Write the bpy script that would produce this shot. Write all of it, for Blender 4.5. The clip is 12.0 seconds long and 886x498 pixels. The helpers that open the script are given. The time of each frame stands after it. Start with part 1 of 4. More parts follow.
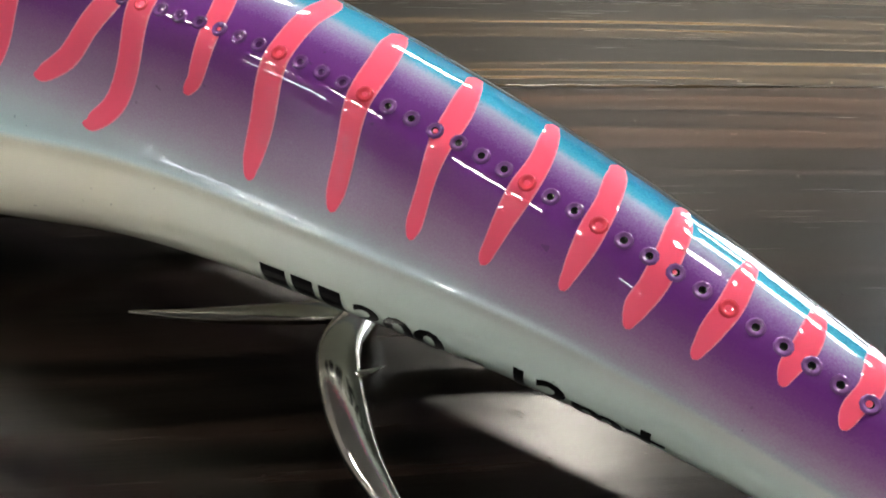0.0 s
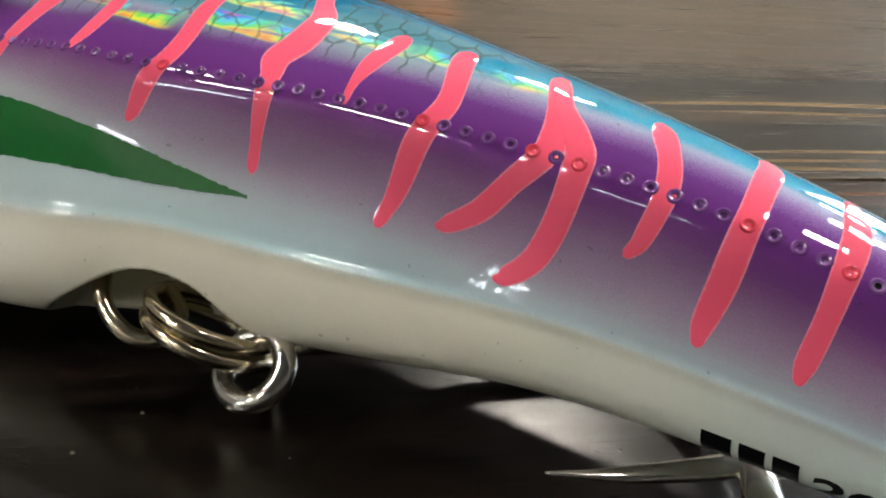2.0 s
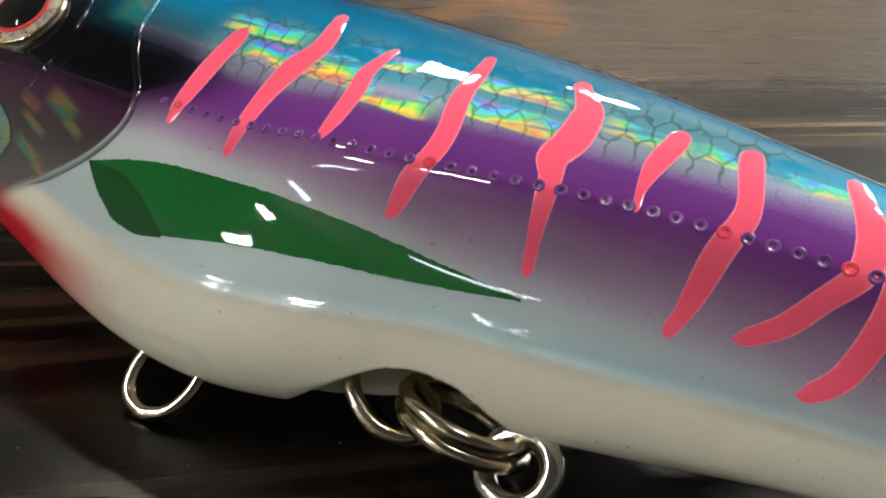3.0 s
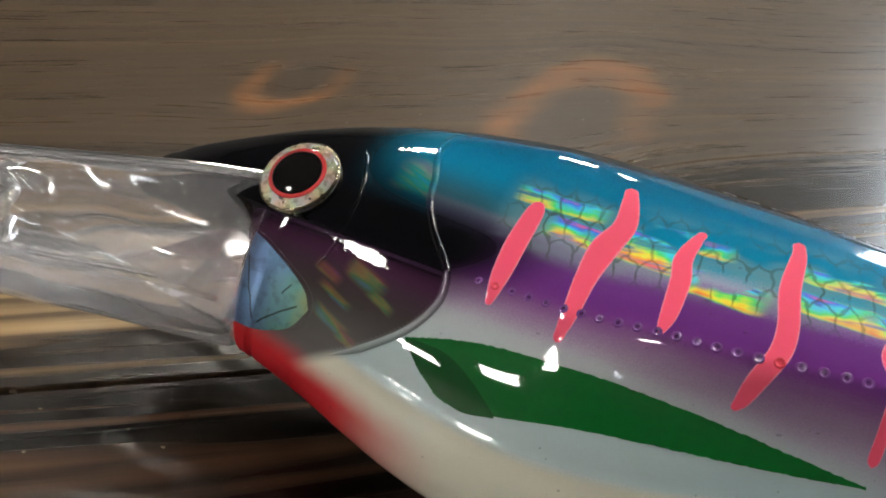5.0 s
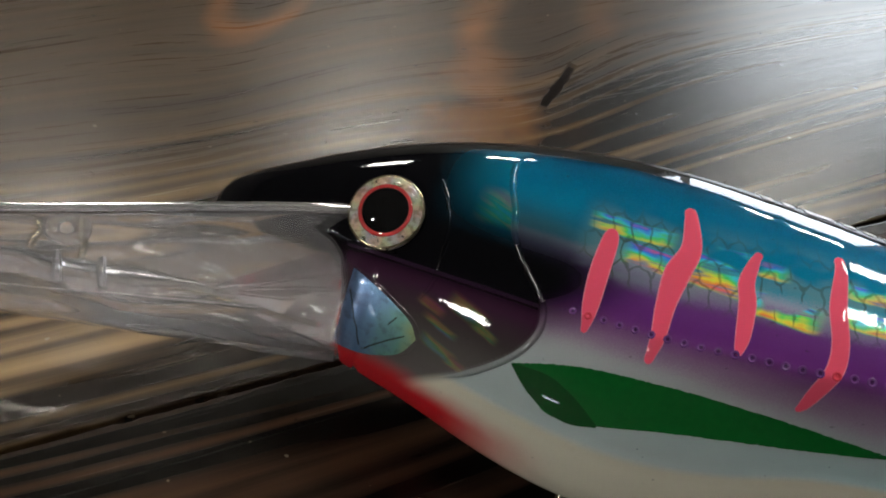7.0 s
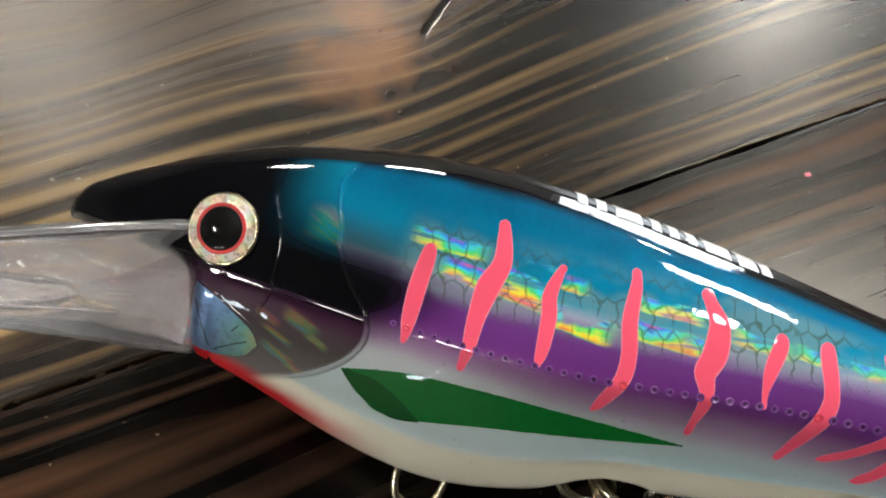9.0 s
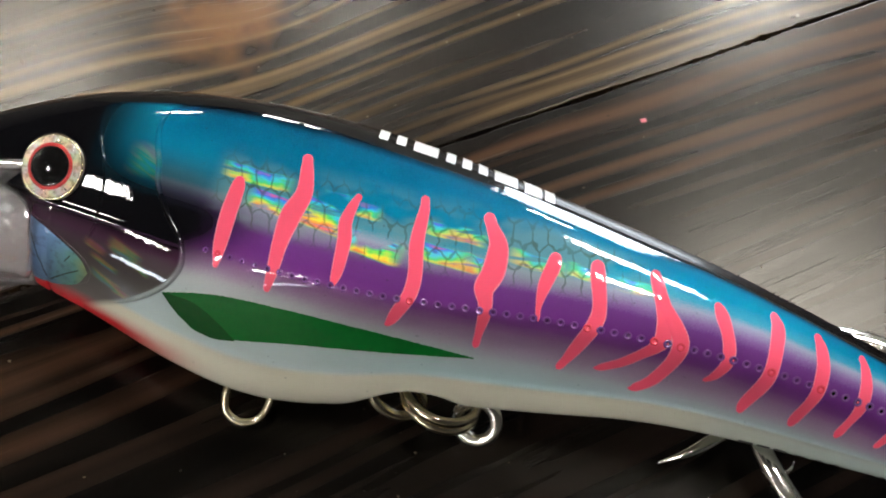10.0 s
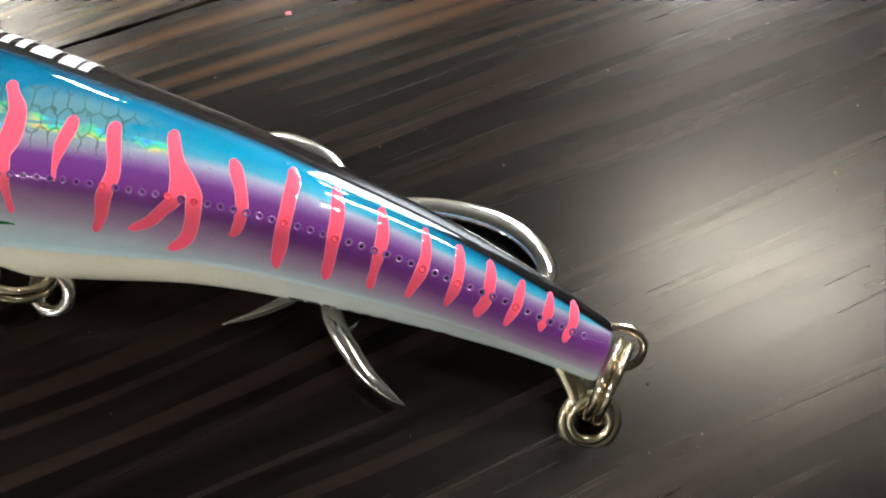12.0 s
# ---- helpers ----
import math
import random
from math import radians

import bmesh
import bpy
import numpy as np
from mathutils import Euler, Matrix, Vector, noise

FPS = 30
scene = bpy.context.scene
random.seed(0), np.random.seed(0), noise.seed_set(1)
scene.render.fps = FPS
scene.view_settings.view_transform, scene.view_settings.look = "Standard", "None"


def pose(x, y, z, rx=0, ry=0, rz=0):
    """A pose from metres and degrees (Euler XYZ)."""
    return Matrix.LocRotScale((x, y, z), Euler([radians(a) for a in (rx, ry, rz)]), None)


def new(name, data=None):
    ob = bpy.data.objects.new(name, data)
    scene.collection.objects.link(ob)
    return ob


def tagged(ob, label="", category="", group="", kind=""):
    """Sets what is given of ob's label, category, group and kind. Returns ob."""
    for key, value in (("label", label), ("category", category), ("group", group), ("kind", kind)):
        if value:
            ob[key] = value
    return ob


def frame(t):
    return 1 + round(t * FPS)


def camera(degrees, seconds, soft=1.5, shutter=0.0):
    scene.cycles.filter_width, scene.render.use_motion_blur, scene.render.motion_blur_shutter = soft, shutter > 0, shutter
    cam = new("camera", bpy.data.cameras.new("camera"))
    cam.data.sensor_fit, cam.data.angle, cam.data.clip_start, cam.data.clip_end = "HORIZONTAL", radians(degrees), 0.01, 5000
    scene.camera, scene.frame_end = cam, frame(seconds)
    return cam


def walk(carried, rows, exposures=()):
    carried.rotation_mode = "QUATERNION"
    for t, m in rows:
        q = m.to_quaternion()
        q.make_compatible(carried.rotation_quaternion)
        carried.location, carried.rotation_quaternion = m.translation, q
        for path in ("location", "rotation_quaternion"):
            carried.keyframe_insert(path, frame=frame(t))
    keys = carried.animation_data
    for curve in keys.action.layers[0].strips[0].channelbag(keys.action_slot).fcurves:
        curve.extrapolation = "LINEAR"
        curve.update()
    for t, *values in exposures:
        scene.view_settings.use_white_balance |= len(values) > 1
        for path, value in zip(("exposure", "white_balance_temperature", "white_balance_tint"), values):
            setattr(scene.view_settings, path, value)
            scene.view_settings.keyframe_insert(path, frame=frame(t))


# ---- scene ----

import functools

# A painted fishing lure lying on a dark plank table, in a room with ceiling lights and a window.
# ---- camera and path ----
cam = camera(46.5, 12.0, soft=1.9)
walk(cam, [
    (0.0, pose(0.08891, -0.06452, 0.05576, 61.61, -3.31, 32.49)),
    (0.5, pose(0.08166, -0.06365, 0.05697, 62.44, -3.96, 31.70)),
    (1.0, pose(0.07036, -0.07091, 0.05787, 63.08, -4.39, 31.77)),
    (1.5, pose(0.06187, -0.07666, 0.06244, 62.16, -4.11, 32.08)),
    (2.0, pose(0.04929, -0.08045, 0.06306, 62.76, -5.02, 30.08)),
    (2.5, pose(0.03757, -0.07840, 0.06891, 61.05, -4.44, 31.26)),
    (3.0, pose(0.02204, -0.08584, 0.07163, 60.36, -4.65, 30.16)),
    (3.5, pose(0.01012, -0.09091, 0.07282, 60.41, -4.98, 29.23)),
    (5.5, pose(-0.03188, -0.10691, 0.09789, 57.79, -5.43, 23.73)),
    (6.0, pose(-0.04673, -0.11108, 0.10484, 55.08, -5.02, 19.73)),
    (6.5, pose(-0.05404, -0.10961, 0.11503, 50.67, -5.90, 17.88)),
    (8.5, pose(-0.05444, -0.08084, 0.15296, 34.08, -6.05, 15.99)),
    (9.0, pose(-0.03962, -0.07819, 0.15920, 32.60, -5.45, 15.82)),
    (9.5, pose(-0.02325, -0.07981, 0.16473, 31.90, -4.28, 16.11)),
    (10.0, pose(-0.00692, -0.08462, 0.16916, 31.86, -4.93, 15.12)),
    (10.5, pose(0.01247, -0.07907, 0.17456, 30.18, -4.55, 15.05)),
    (11.0, pose(0.03198, -0.08292, 0.17104, 31.51, -4.33, 14.51)),
    (11.5, pose(0.04983, -0.07806, 0.17286, 29.94, -4.92, 13.32)),
    (12.0, pose(0.07158, -0.08442, 0.17002, 30.69, -3.88, 13.38)),
], exposures=[(0.0, 0.86), (1.5, 0.74), (2.5, 0.68), (3.5, 0.60), (5.5, 0.0), (6.0, -0.46), (6.5, -0.52), (8.5, 0.42), (10.5, 0.56), (12.0, 0.95)])

# ---- light ----
LAMP = 88.0          # radiance of the ceiling diffusers
WINDOW = 16.0         # radiance of the bright sky behind the window

world = bpy.data.worlds.new("world")
world.use_nodes = True
scene.world = world
sky = world.node_tree.nodes.new("ShaderNodeTexSky")
sky.sky_type, sky.sun_disc = "NISHITA", False
sky.sun_elevation, sky.sun_rotation = radians(35), radians(200)
world.node_tree.links.new(sky.outputs[0], world.node_tree.nodes["Background"].inputs[0])
world.node_tree.nodes["Background"].inputs[1].default_value = 0.08

MM = 0.001
CACHE = functools.lru_cache(maxsize=None)


# ---- node helper ----
class Graph:
    """A material's nodes, built from short calls."""

    def __init__(self, name):
        self.mat = bpy.data.materials.new(name)
        self.mat.use_nodes = True
        self.tree = self.mat.node_tree
        self.bsdf = self.tree.nodes["Principled BSDF"]
        self.out = self.tree.nodes["Material Output"]

    def node(self, kind):
        return self.tree.nodes.new(kind)

    def attribute(self, name):
        n = self.node("ShaderNodeAttribute")
        n.attribute_name = name
        return n

    def put(self, socket, value):
        if isinstance(value, bpy.types.NodeSocket):
            self.tree.links.new(value, socket)
        elif value is not None:
            socket.default_value = value

    def math(self, op, a, b=None, c=None, clamp=False):
        n = self.node("ShaderNodeMath")
        n.operation, n.use_clamp = op, clamp
        for s, v in zip(n.inputs, (a, b, c)):
            self.put(s, v)
        return n.outputs[0]

    def step(self, x, lo, hi):
        """0 below lo, 1 above hi, smooth between; lo > hi turns it round."""
        n = self.node("ShaderNodeMapRange")
        n.interpolation_type = "SMOOTHSTEP"
        flip = lo > hi
        for s, v in zip(n.inputs, (x, min(lo, hi), max(lo, hi), 1.0 if flip else 0.0, 0.0 if flip else 1.0)):
            self.put(s, v)
        return n.outputs[0]

    def mul(self, *values):
        x = values[0]
        for v in values[1:]:
            x = self.math("MULTIPLY", x, v)
        return x

    def mix(self, fac, a, b, blend="MIX"):
        n = self.node("ShaderNodeMix")
        n.data_type, n.blend_type = "RGBA", blend
        self.put(n.inputs[0], fac)
        self.put(n.inputs[6], a)
        self.put(n.inputs[7], b)
        return n.outputs[2]

    def ramp(self, fac, stops, mode="LINEAR"):
        n = self.node("ShaderNodeValToRGB")
        n.color_ramp.interpolation = mode
        e = n.color_ramp.elements
        while len(e) < len(stops):
            e.new(0.5)
        for el, (p, c) in zip(e, stops):
            el.position, el.color = p, (*c, 1) if len(c) == 3 else c
        self.put(n.inputs[0], fac)
        return n.outputs[0]

    def noise(self, vector, scale, detail=3.0, rough=0.5, distort=0.0):
        n = self.node("ShaderNodeTexNoise")
        self.put(n.inputs["Vector"], vector)
        for key, v in (("Scale", scale), ("Detail", detail), ("Roughness", rough), ("Distortion", distort)):
            self.put(n.inputs[key], v)
        return n.outputs[0]

    def place(self, vector=None, scale=(1, 1, 1), turn=0.0, shift=(0, 0, 0)):
        n = self.node("ShaderNodeMapping")
        self.put(n.inputs[0], vector if vector is not None else self.node("ShaderNodeTexCoord").outputs["Object"])
        n.inputs[1].default_value, n.inputs[2].default_value, n.inputs[3].default_value = shift, (0, 0, turn), scale
        return n.outputs[0]

    def split(self, vector):
        n = self.node("ShaderNodeSeparateXYZ")
        self.put(n.inputs[0], vector)
        return n.outputs[0], n.outputs[1], n.outputs[2]

    def join(self, x, y, z):
        n = self.node("ShaderNodeCombineXYZ")
        for s, v in zip(n.inputs, (x, y, z)):
            self.put(s, v)
        return n.outputs[0]

    def bump(self, height, strength, distance):
        n = self.node("ShaderNodeBump")
        self.put(n.inputs["Height"], height)
        n.inputs["Strength"].default_value, n.inputs["Distance"].default_value = strength, distance
        return n.outputs[0]

    def set(self, **values):
        names = {"color": "Base Color", "rough": "Roughness", "metal": "Metallic", "normal": "Normal", "coat": "Coat Weight",
                 "coat_rough": "Coat Roughness", "ior": "IOR", "clear": "Transmission Weight", "spec": "Specular IOR Level",
                 "glow": "Emission Strength", "glow_color": "Emission Color", "sheen": "Sheen Weight", "coat_normal": "Coat Normal",
                 "alpha": "Alpha", "tint": "Specular Tint", "thin": "Thin Film Thickness", "aniso": "Anisotropic"}
        for key, v in values.items():
            if isinstance(v, tuple) and len(v) == 3:
                v = (*v, 1)
            self.put(self.bsdf.inputs[names[key]], v)
        return self


# hues of the foil's rainbow reflections, used as plain base colours
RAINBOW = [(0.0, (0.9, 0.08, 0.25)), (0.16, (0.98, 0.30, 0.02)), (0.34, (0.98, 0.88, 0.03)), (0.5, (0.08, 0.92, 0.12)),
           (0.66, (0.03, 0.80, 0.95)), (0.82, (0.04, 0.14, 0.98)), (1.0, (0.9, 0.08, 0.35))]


# rainbow gleams painted over the flank's foil: from u, to u, height over the lateral line at both, half width, strength
FOIL_GLEAMS = ((53, 63, 13.4, 13.6, 1.3, 0.8), (58, 66, 10.4, 9.8, 1.7, 0.9), (66, 73, 10.8, 9.8, 2.4, 1.0), (70, 78, 13.2, 12.6, 1.4, 0.9), (75, 83, 8.0, 7.0, 1.8, 1.0),
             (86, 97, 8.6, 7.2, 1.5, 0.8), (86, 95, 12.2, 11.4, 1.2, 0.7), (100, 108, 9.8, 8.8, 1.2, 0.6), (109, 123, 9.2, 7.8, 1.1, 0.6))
# short gleams painted over the cheek's foil: u, v, half length, half width
CHEEK_GLEAMS = ((35.6, -4.6, 2.4, 0.8), (40.6, -3.8, 3.4, 1.4), (43.4, -5.8, 2.4, 0.7), (38.2, -9.6, 3.2, 0.8), (41.0, -11.0, 1.8, 0.7), (37.5, -6.8, 3.0, 0.6))


def paint_material():
    """Airbrushed lure paint under clear coat. The attribute 'paint' holds length, height share and place in the colour bands."""
    g = Graph("lure_paint")
    att = g.attribute("paint").outputs["Vector"]
    u, k, side = g.split(att)
    head = g.attribute("head").outputs["Vector"]
    gill, off_line, vee = g.split(head)       # inside the gill cover; height over the lateral line and over the axis, in 40 mm
    over = g.math("MULTIPLY", g.math("SUBTRACT", off_line, 0.5), 40.0)
    height = g.math("MULTIPLY", g.math("SUBTRACT", vee, 0.5), 60.0)
    long = g.math("MULTIPLY", u, 200.0)
    obj = g.place()
    grain = g.math("SUBTRACT", g.noise(obj, 5600, 2), 0.5)
    cloud = g.math("SUBTRACT", g.noise(obj, 160, 3), 0.5)
    soft = g.math("MULTIPLY_ADD", grain, 0.06, side)
    soft = g.math("MULTIPLY_ADD", cloud, 0.03, soft)
    bands = g.ramp(soft, [(0.0, (0.43, 0.58, 0.57)), (0.12, (0.38, 0.53, 0.55)), (0.24, (0.37, 0.41, 0.45)), (0.31, (0.33, 0.25, 0.35)),
                          (0.39, (0.25, 0.125, 0.265)), (0.47, (0.175, 0.05, 0.215)), (0.54, (0.145, 0.030, 0.205)), (0.61, (0.16, 0.045, 0.235)),
                          (0.66, (0.25, 0.15, 0.36)), (0.71, (0.33, 0.36, 0.49)), (0.76, (0.05, 0.31, 0.45)), (0.82, (0.003, 0.22, 0.37)), (0.89, (0.002, 0.14, 0.27)), (0.935, (0.002, 0.07, 0.15)),
                          (1.0, (0.002, 0.02, 0.05))])
    bands = g.mix(g.mul(g.step(long, 140.0, 188.0), g.step(soft, 0.76, 0.86), 0.85), bands, (0.002, 0.035, 0.10, 1))
    bands = g.mix(g.mul(g.step(long, 112.0, 66.0), g.step(soft, 0.36, 0.24), 0.5), bands, (0.50, 0.52, 0.51, 1))
    hem = g.mul(g.step(g.math("MULTIPLY_ADD", grain, 0.012, k), 0.165, 0.135), g.math("MULTIPLY_ADD", g.step(long, 168.0, 118.0), 0.68, 0.32))
    bands = g.mix(hem, bands, (0.78, 0.75, 0.61, 1))
    soft_k = g.math("ADD", g.math("MULTIPLY_ADD", cloud, 0.012, k), g.mul(g.step(long, 135.0, 195.0), 0.06))
    bands = g.mix(g.step(soft_k, 0.912, 0.955), bands, (0.003, 0.003, 0.004, 1))
    # head: black mask over the brow and behind the eye, dark smoky foil on the cheek, red chin
    back_of = g.math("SUBTRACT", 1.0, gill)
    black = g.math("ADD", g.mul(gill, g.step(height, -1.6, 0.4)), g.mul(back_of, g.step(g.math("MULTIPLY_ADD", cloud, 4.0, long), 66.0, 50.0), g.step(g.math("MULTIPLY_ADD", g.math("SUBTRACT", long, 50.0), -0.55, height), -6.5, 2.5), g.step(height, 15.0, 5.0)))
    teal = g.mul(g.step(long, 29.0, 43.0), g.step(height, 5.5, 15.5))
    black = g.mul(black, g.math("SUBTRACT", 1.0, g.mul(teal, g.step(k, 0.965, 0.93))))
    smoke = g.ramp(g.math("MULTIPLY_ADD", height, 1 / 18.0, 1.0), [(0.0, (0.22, 0.21, 0.20)), (0.30, (0.12, 0.11, 0.105)), (0.62, (0.055, 0.045, 0.045)), (0.86, (0.048, 0.017, 0.04)), (1.0, (0.02, 0.006, 0.017))])
    cheek = g.mul(gill, g.step(height, 0.4, -0.6))
    col = g.mix(cheek, bands, smoke)
    col = g.mix(g.mul(gill, g.step(height, 1.0, 4.0), g.step(k, 0.955, 0.925)), col, (0.003, 0.17, 0.28, 1))
    dusk = g.mul(g.math("SUBTRACT", 1.0, gill), g.step(long, 60.0, 47.0), g.step(height, 15.5, 10.0), g.step(height, 2.0, 6.0), 0.75)
    col = g.mix(dusk, col, (0.03, 0.07, 0.085, 1))
    col = g.mix(black, col, (0.003, 0.003, 0.004, 1))
    col = g.mix(g.step(long, 22.4, 20.0), col, (0.003, 0.003, 0.004, 1))
    chin = g.mul(g.step(g.math("MULTIPLY_ADD", cloud, 0.03, k), 0.12, 0.04), g.step(u, 0.30, 0.20), g.step(u, 0.105, 0.115))
    col = g.mix(chin, col, (0.62, 0.02, 0.03, 1))
    # holographic foil under the paint, its gleam put in as fixed colour: bright bars along the flank, streaks on the
    # cheek; and a net of scales
    wob = g.join(g.math("MULTIPLY", long, 0.55), g.math("MULTIPLY", over, 0.55), 1.7)
    hx = g.math("MULTIPLY_ADD", g.math("SUBTRACT", g.noise(wob, 1.0, 1.0), 0.5), 0.5, g.math("DIVIDE", g.math("MULTIPLY_ADD", over, 0.25, long), 2.6))
    hy = g.math("MULTIPLY_ADD", g.math("SUBTRACT", g.noise(g.place(wob, shift=(7, 3, 2)), 1.0, 1.0), 0.5), 0.5, g.math("DIVIDE", over, 3.9))
    near = []
    for sx, sy in ((0.0, 0.0), (0.5, 0.866)):
        px = g.math("SUBTRACT", g.math("FLOORED_MODULO", g.math("ADD", hx, sx), 1.0), 0.5)
        py = g.math("SUBTRACT", g.math("FLOORED_MODULO", g.math("ADD", hy, sy), 1.732), 0.866)
        ax, ay = g.math("ABSOLUTE", px), g.math("ABSOLUTE", py)
        near.append(g.math("MAXIMUM", ax, g.math("ADD", g.mul(ax, 0.5), g.mul(ay, 0.866))))
    edge = g.math("SUBTRACT", 0.5, g.math("MINIMUM", *near))
    net = g.step(edge, 0.085, 0.025)
    patch = g.noise(g.join(g.math("MULTIPLY", long, 0.10), g.math("MULTIPLY", over, 0.20), 2.3), 1.0, 2.0, 0.6)
    chop = g.noise(g.join(g.math("MULTIPLY", long, 0.22), g.math("MULTIPLY", over, 0.12), 5.1), 1.0, 2.0, 0.6)
    thin = g.noise(g.join(g.math("MULTIPLY", long, 0.16), g.math("MULTIPLY", over, 1.1), 8.3), 1.0, 2.0, 0.5)
    ragged = g.math("MULTIPLY_ADD", g.math("SUBTRACT", chop, 0.5), 1.2, over)
    bars = None
    hue = None
    for u0, u1, x0, x1, half, gain in FOIL_GLEAMS:
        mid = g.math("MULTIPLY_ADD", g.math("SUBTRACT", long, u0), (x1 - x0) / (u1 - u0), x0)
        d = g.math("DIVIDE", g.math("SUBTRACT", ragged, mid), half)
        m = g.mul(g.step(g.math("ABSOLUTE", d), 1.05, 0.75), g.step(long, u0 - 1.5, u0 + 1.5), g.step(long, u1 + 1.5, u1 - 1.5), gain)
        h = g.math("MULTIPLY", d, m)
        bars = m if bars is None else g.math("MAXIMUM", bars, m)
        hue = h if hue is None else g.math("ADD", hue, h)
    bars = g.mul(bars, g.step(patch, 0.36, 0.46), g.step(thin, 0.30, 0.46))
    band = g.mul(g.step(over, 4.5, 7.0), g.step(over, 18.5, 13.0), g.step(long, 50.0, 55.0), g.step(long, 128.0, 110.0), g.step(k, 0.90, 0.84))
    streak = g.noise(g.join(g.math("MULTIPLY", g.math("MULTIPLY_ADD", height, 0.8, long), 0.16), g.math("MULTIPLY", g.math("MULTIPLY_ADD", long, 0.30, height), 0.62), 4.4), 1.0, 2.0, 0.55)
    low, low_hue = None, None
    for cu, cv, half_long, half_wide in CHEEK_GLEAMS:
        du, dv = g.math("SUBTRACT", long, cu), g.math("SUBTRACT", height, cv)
        along = g.math("DIVIDE", g.math("MULTIPLY_ADD", dv, -0.35, du), half_long)
        wide = g.math("DIVIDE", g.math("ADD", g.math("MULTIPLY_ADD", du, 0.35, dv), g.math("MULTIPLY", g.math("SUBTRACT", chop, 0.5), 0.7)), half_wide)
        m = g.mul(g.step(g.math("ABSOLUTE", along), 1.2, 0.4), g.step(g.math("ABSOLUTE", wide), 1.2, 0.4))
        h = g.mul(wide, m)
        low = m if low is None else g.math("MAXIMUM", low, m)
        low_hue = h if low_hue is None else g.math("ADD", low_hue, h)
    brow = g.mul(gill, g.step(height, 8.0, 10.0), g.step(height, 14.5, 12.5), g.step(long, 36.0, 40.0), 0.12)
    cheek_hue = g.math("ADD", g.math("MULTIPLY_ADD", low_hue, -0.32, 0.36), g.math("MULTIPLY", g.math("SUBTRACT", streak, 0.5), 1.6))
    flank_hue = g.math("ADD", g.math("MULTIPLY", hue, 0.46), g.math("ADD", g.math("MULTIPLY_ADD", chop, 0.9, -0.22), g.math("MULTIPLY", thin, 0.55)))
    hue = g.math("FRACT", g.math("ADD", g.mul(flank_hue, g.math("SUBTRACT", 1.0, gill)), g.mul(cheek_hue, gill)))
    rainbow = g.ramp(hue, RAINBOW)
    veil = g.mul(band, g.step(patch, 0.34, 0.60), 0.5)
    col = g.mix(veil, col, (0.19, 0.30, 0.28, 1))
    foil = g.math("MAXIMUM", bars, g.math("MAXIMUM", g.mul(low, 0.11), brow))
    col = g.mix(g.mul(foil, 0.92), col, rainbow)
    netted = g.mul(net, band, g.step(patch, 0.34, 0.46))
    col = g.mix(g.mul(netted, g.math("MULTIPLY_ADD", chop, 0.8, 0.12)), col, (0.045, 0.065, 0.028, 1))
    speck = g.step(g.noise(obj, 1300, 0), 0.84, 0.86)
    col = g.mix(g.mul(speck, 0.3), col, (0.03, 0.03, 0.04, 1))
    shine = g.math("MAXIMUM", foil, g.math("MAXIMUM", g.mul(cheek, 0.9), g.mul(veil, 0.8)))
    g.set(color=col, rough=g.math("MULTIPLY_ADD", shine, -0.12, 0.42), metal=g.math("ADD", g.math("MULTIPLY_ADD", shine, -0.05, 0.05), g.mul(g.step(g.noise(obj, 7000, 1), 0.56, 0.70), 0.30)), coat=1.0, coat_rough=0.025, spec=g.math("MULTIPLY", foil, 0.4))
    tiny = g.math("ADD", g.noise(obj, 420, 2), g.math("MULTIPLY", g.noise(obj, 2600, 1), 0.07))
    g.set(coat_normal=g.bump(tiny, 0.06, 0.0004))
    return g.mat


def stripe_material():
    g = Graph("stripe_paint")
    edge = g.attribute("edge").outputs["Fac"]
    obj = g.place()
    e = g.math("MULTIPLY_ADD", g.math("SUBTRACT", g.noise(obj, 2500, 2), 0.5), 0.25, edge)
    col = g.mix(g.step(e, 0.80, 1.0), (0.95, 0.105, 0.19, 1), (0.90, 0.29, 0.40, 1))
    col = g.mix(g.mul(g.noise(obj, 300, 2), 0.25), col, (0.90, 0.13, 0.19, 1))
    return g.set(color=col, rough=0.4, coat=1.0, coat_rough=0.03, spec=0.05).mat


def plain_material(name, color, rough=0.4, metal=0.0, coat=0.0, vary=0.12, scale=400, bump=0.0):
    g = Graph(name)
    obj = g.place()
    n = g.noise(obj, scale, 3)
    dark = tuple(c * (1 - vary) for c in color)
    lite = tuple(min(1, c * (1 + vary)) for c in color)
    g.set(color=g.mix(n, (*dark, 1), (*lite, 1)), rough=g.math("MULTIPLY_ADD", n, 0.1, rough - 0.05), metal=metal, coat=coat, coat_rough=0.03, spec=0.05 if coat else 0.5)
    if bump:
        g.set(normal=g.bump(g.noise(obj, scale * 3, 3), bump, 0.0003))
    return g.mat


def chrome_material(name, color=(0.90, 0.86, 0.76), rough=0.20):
    g = Graph(name)
    obj = g.place()
    n = g.noise(obj, 700, 3)
    g.set(color=g.mix(n, (*[c * 0.85 for c in color], 1), (*color, 1)), metal=1.0, rough=g.math("MULTIPLY_ADD", n, 0.14, rough - 0.05))
    g.set(normal=g.bump(g.noise(obj, 1500, 2), 0.08, 0.0002))
    return g.mat


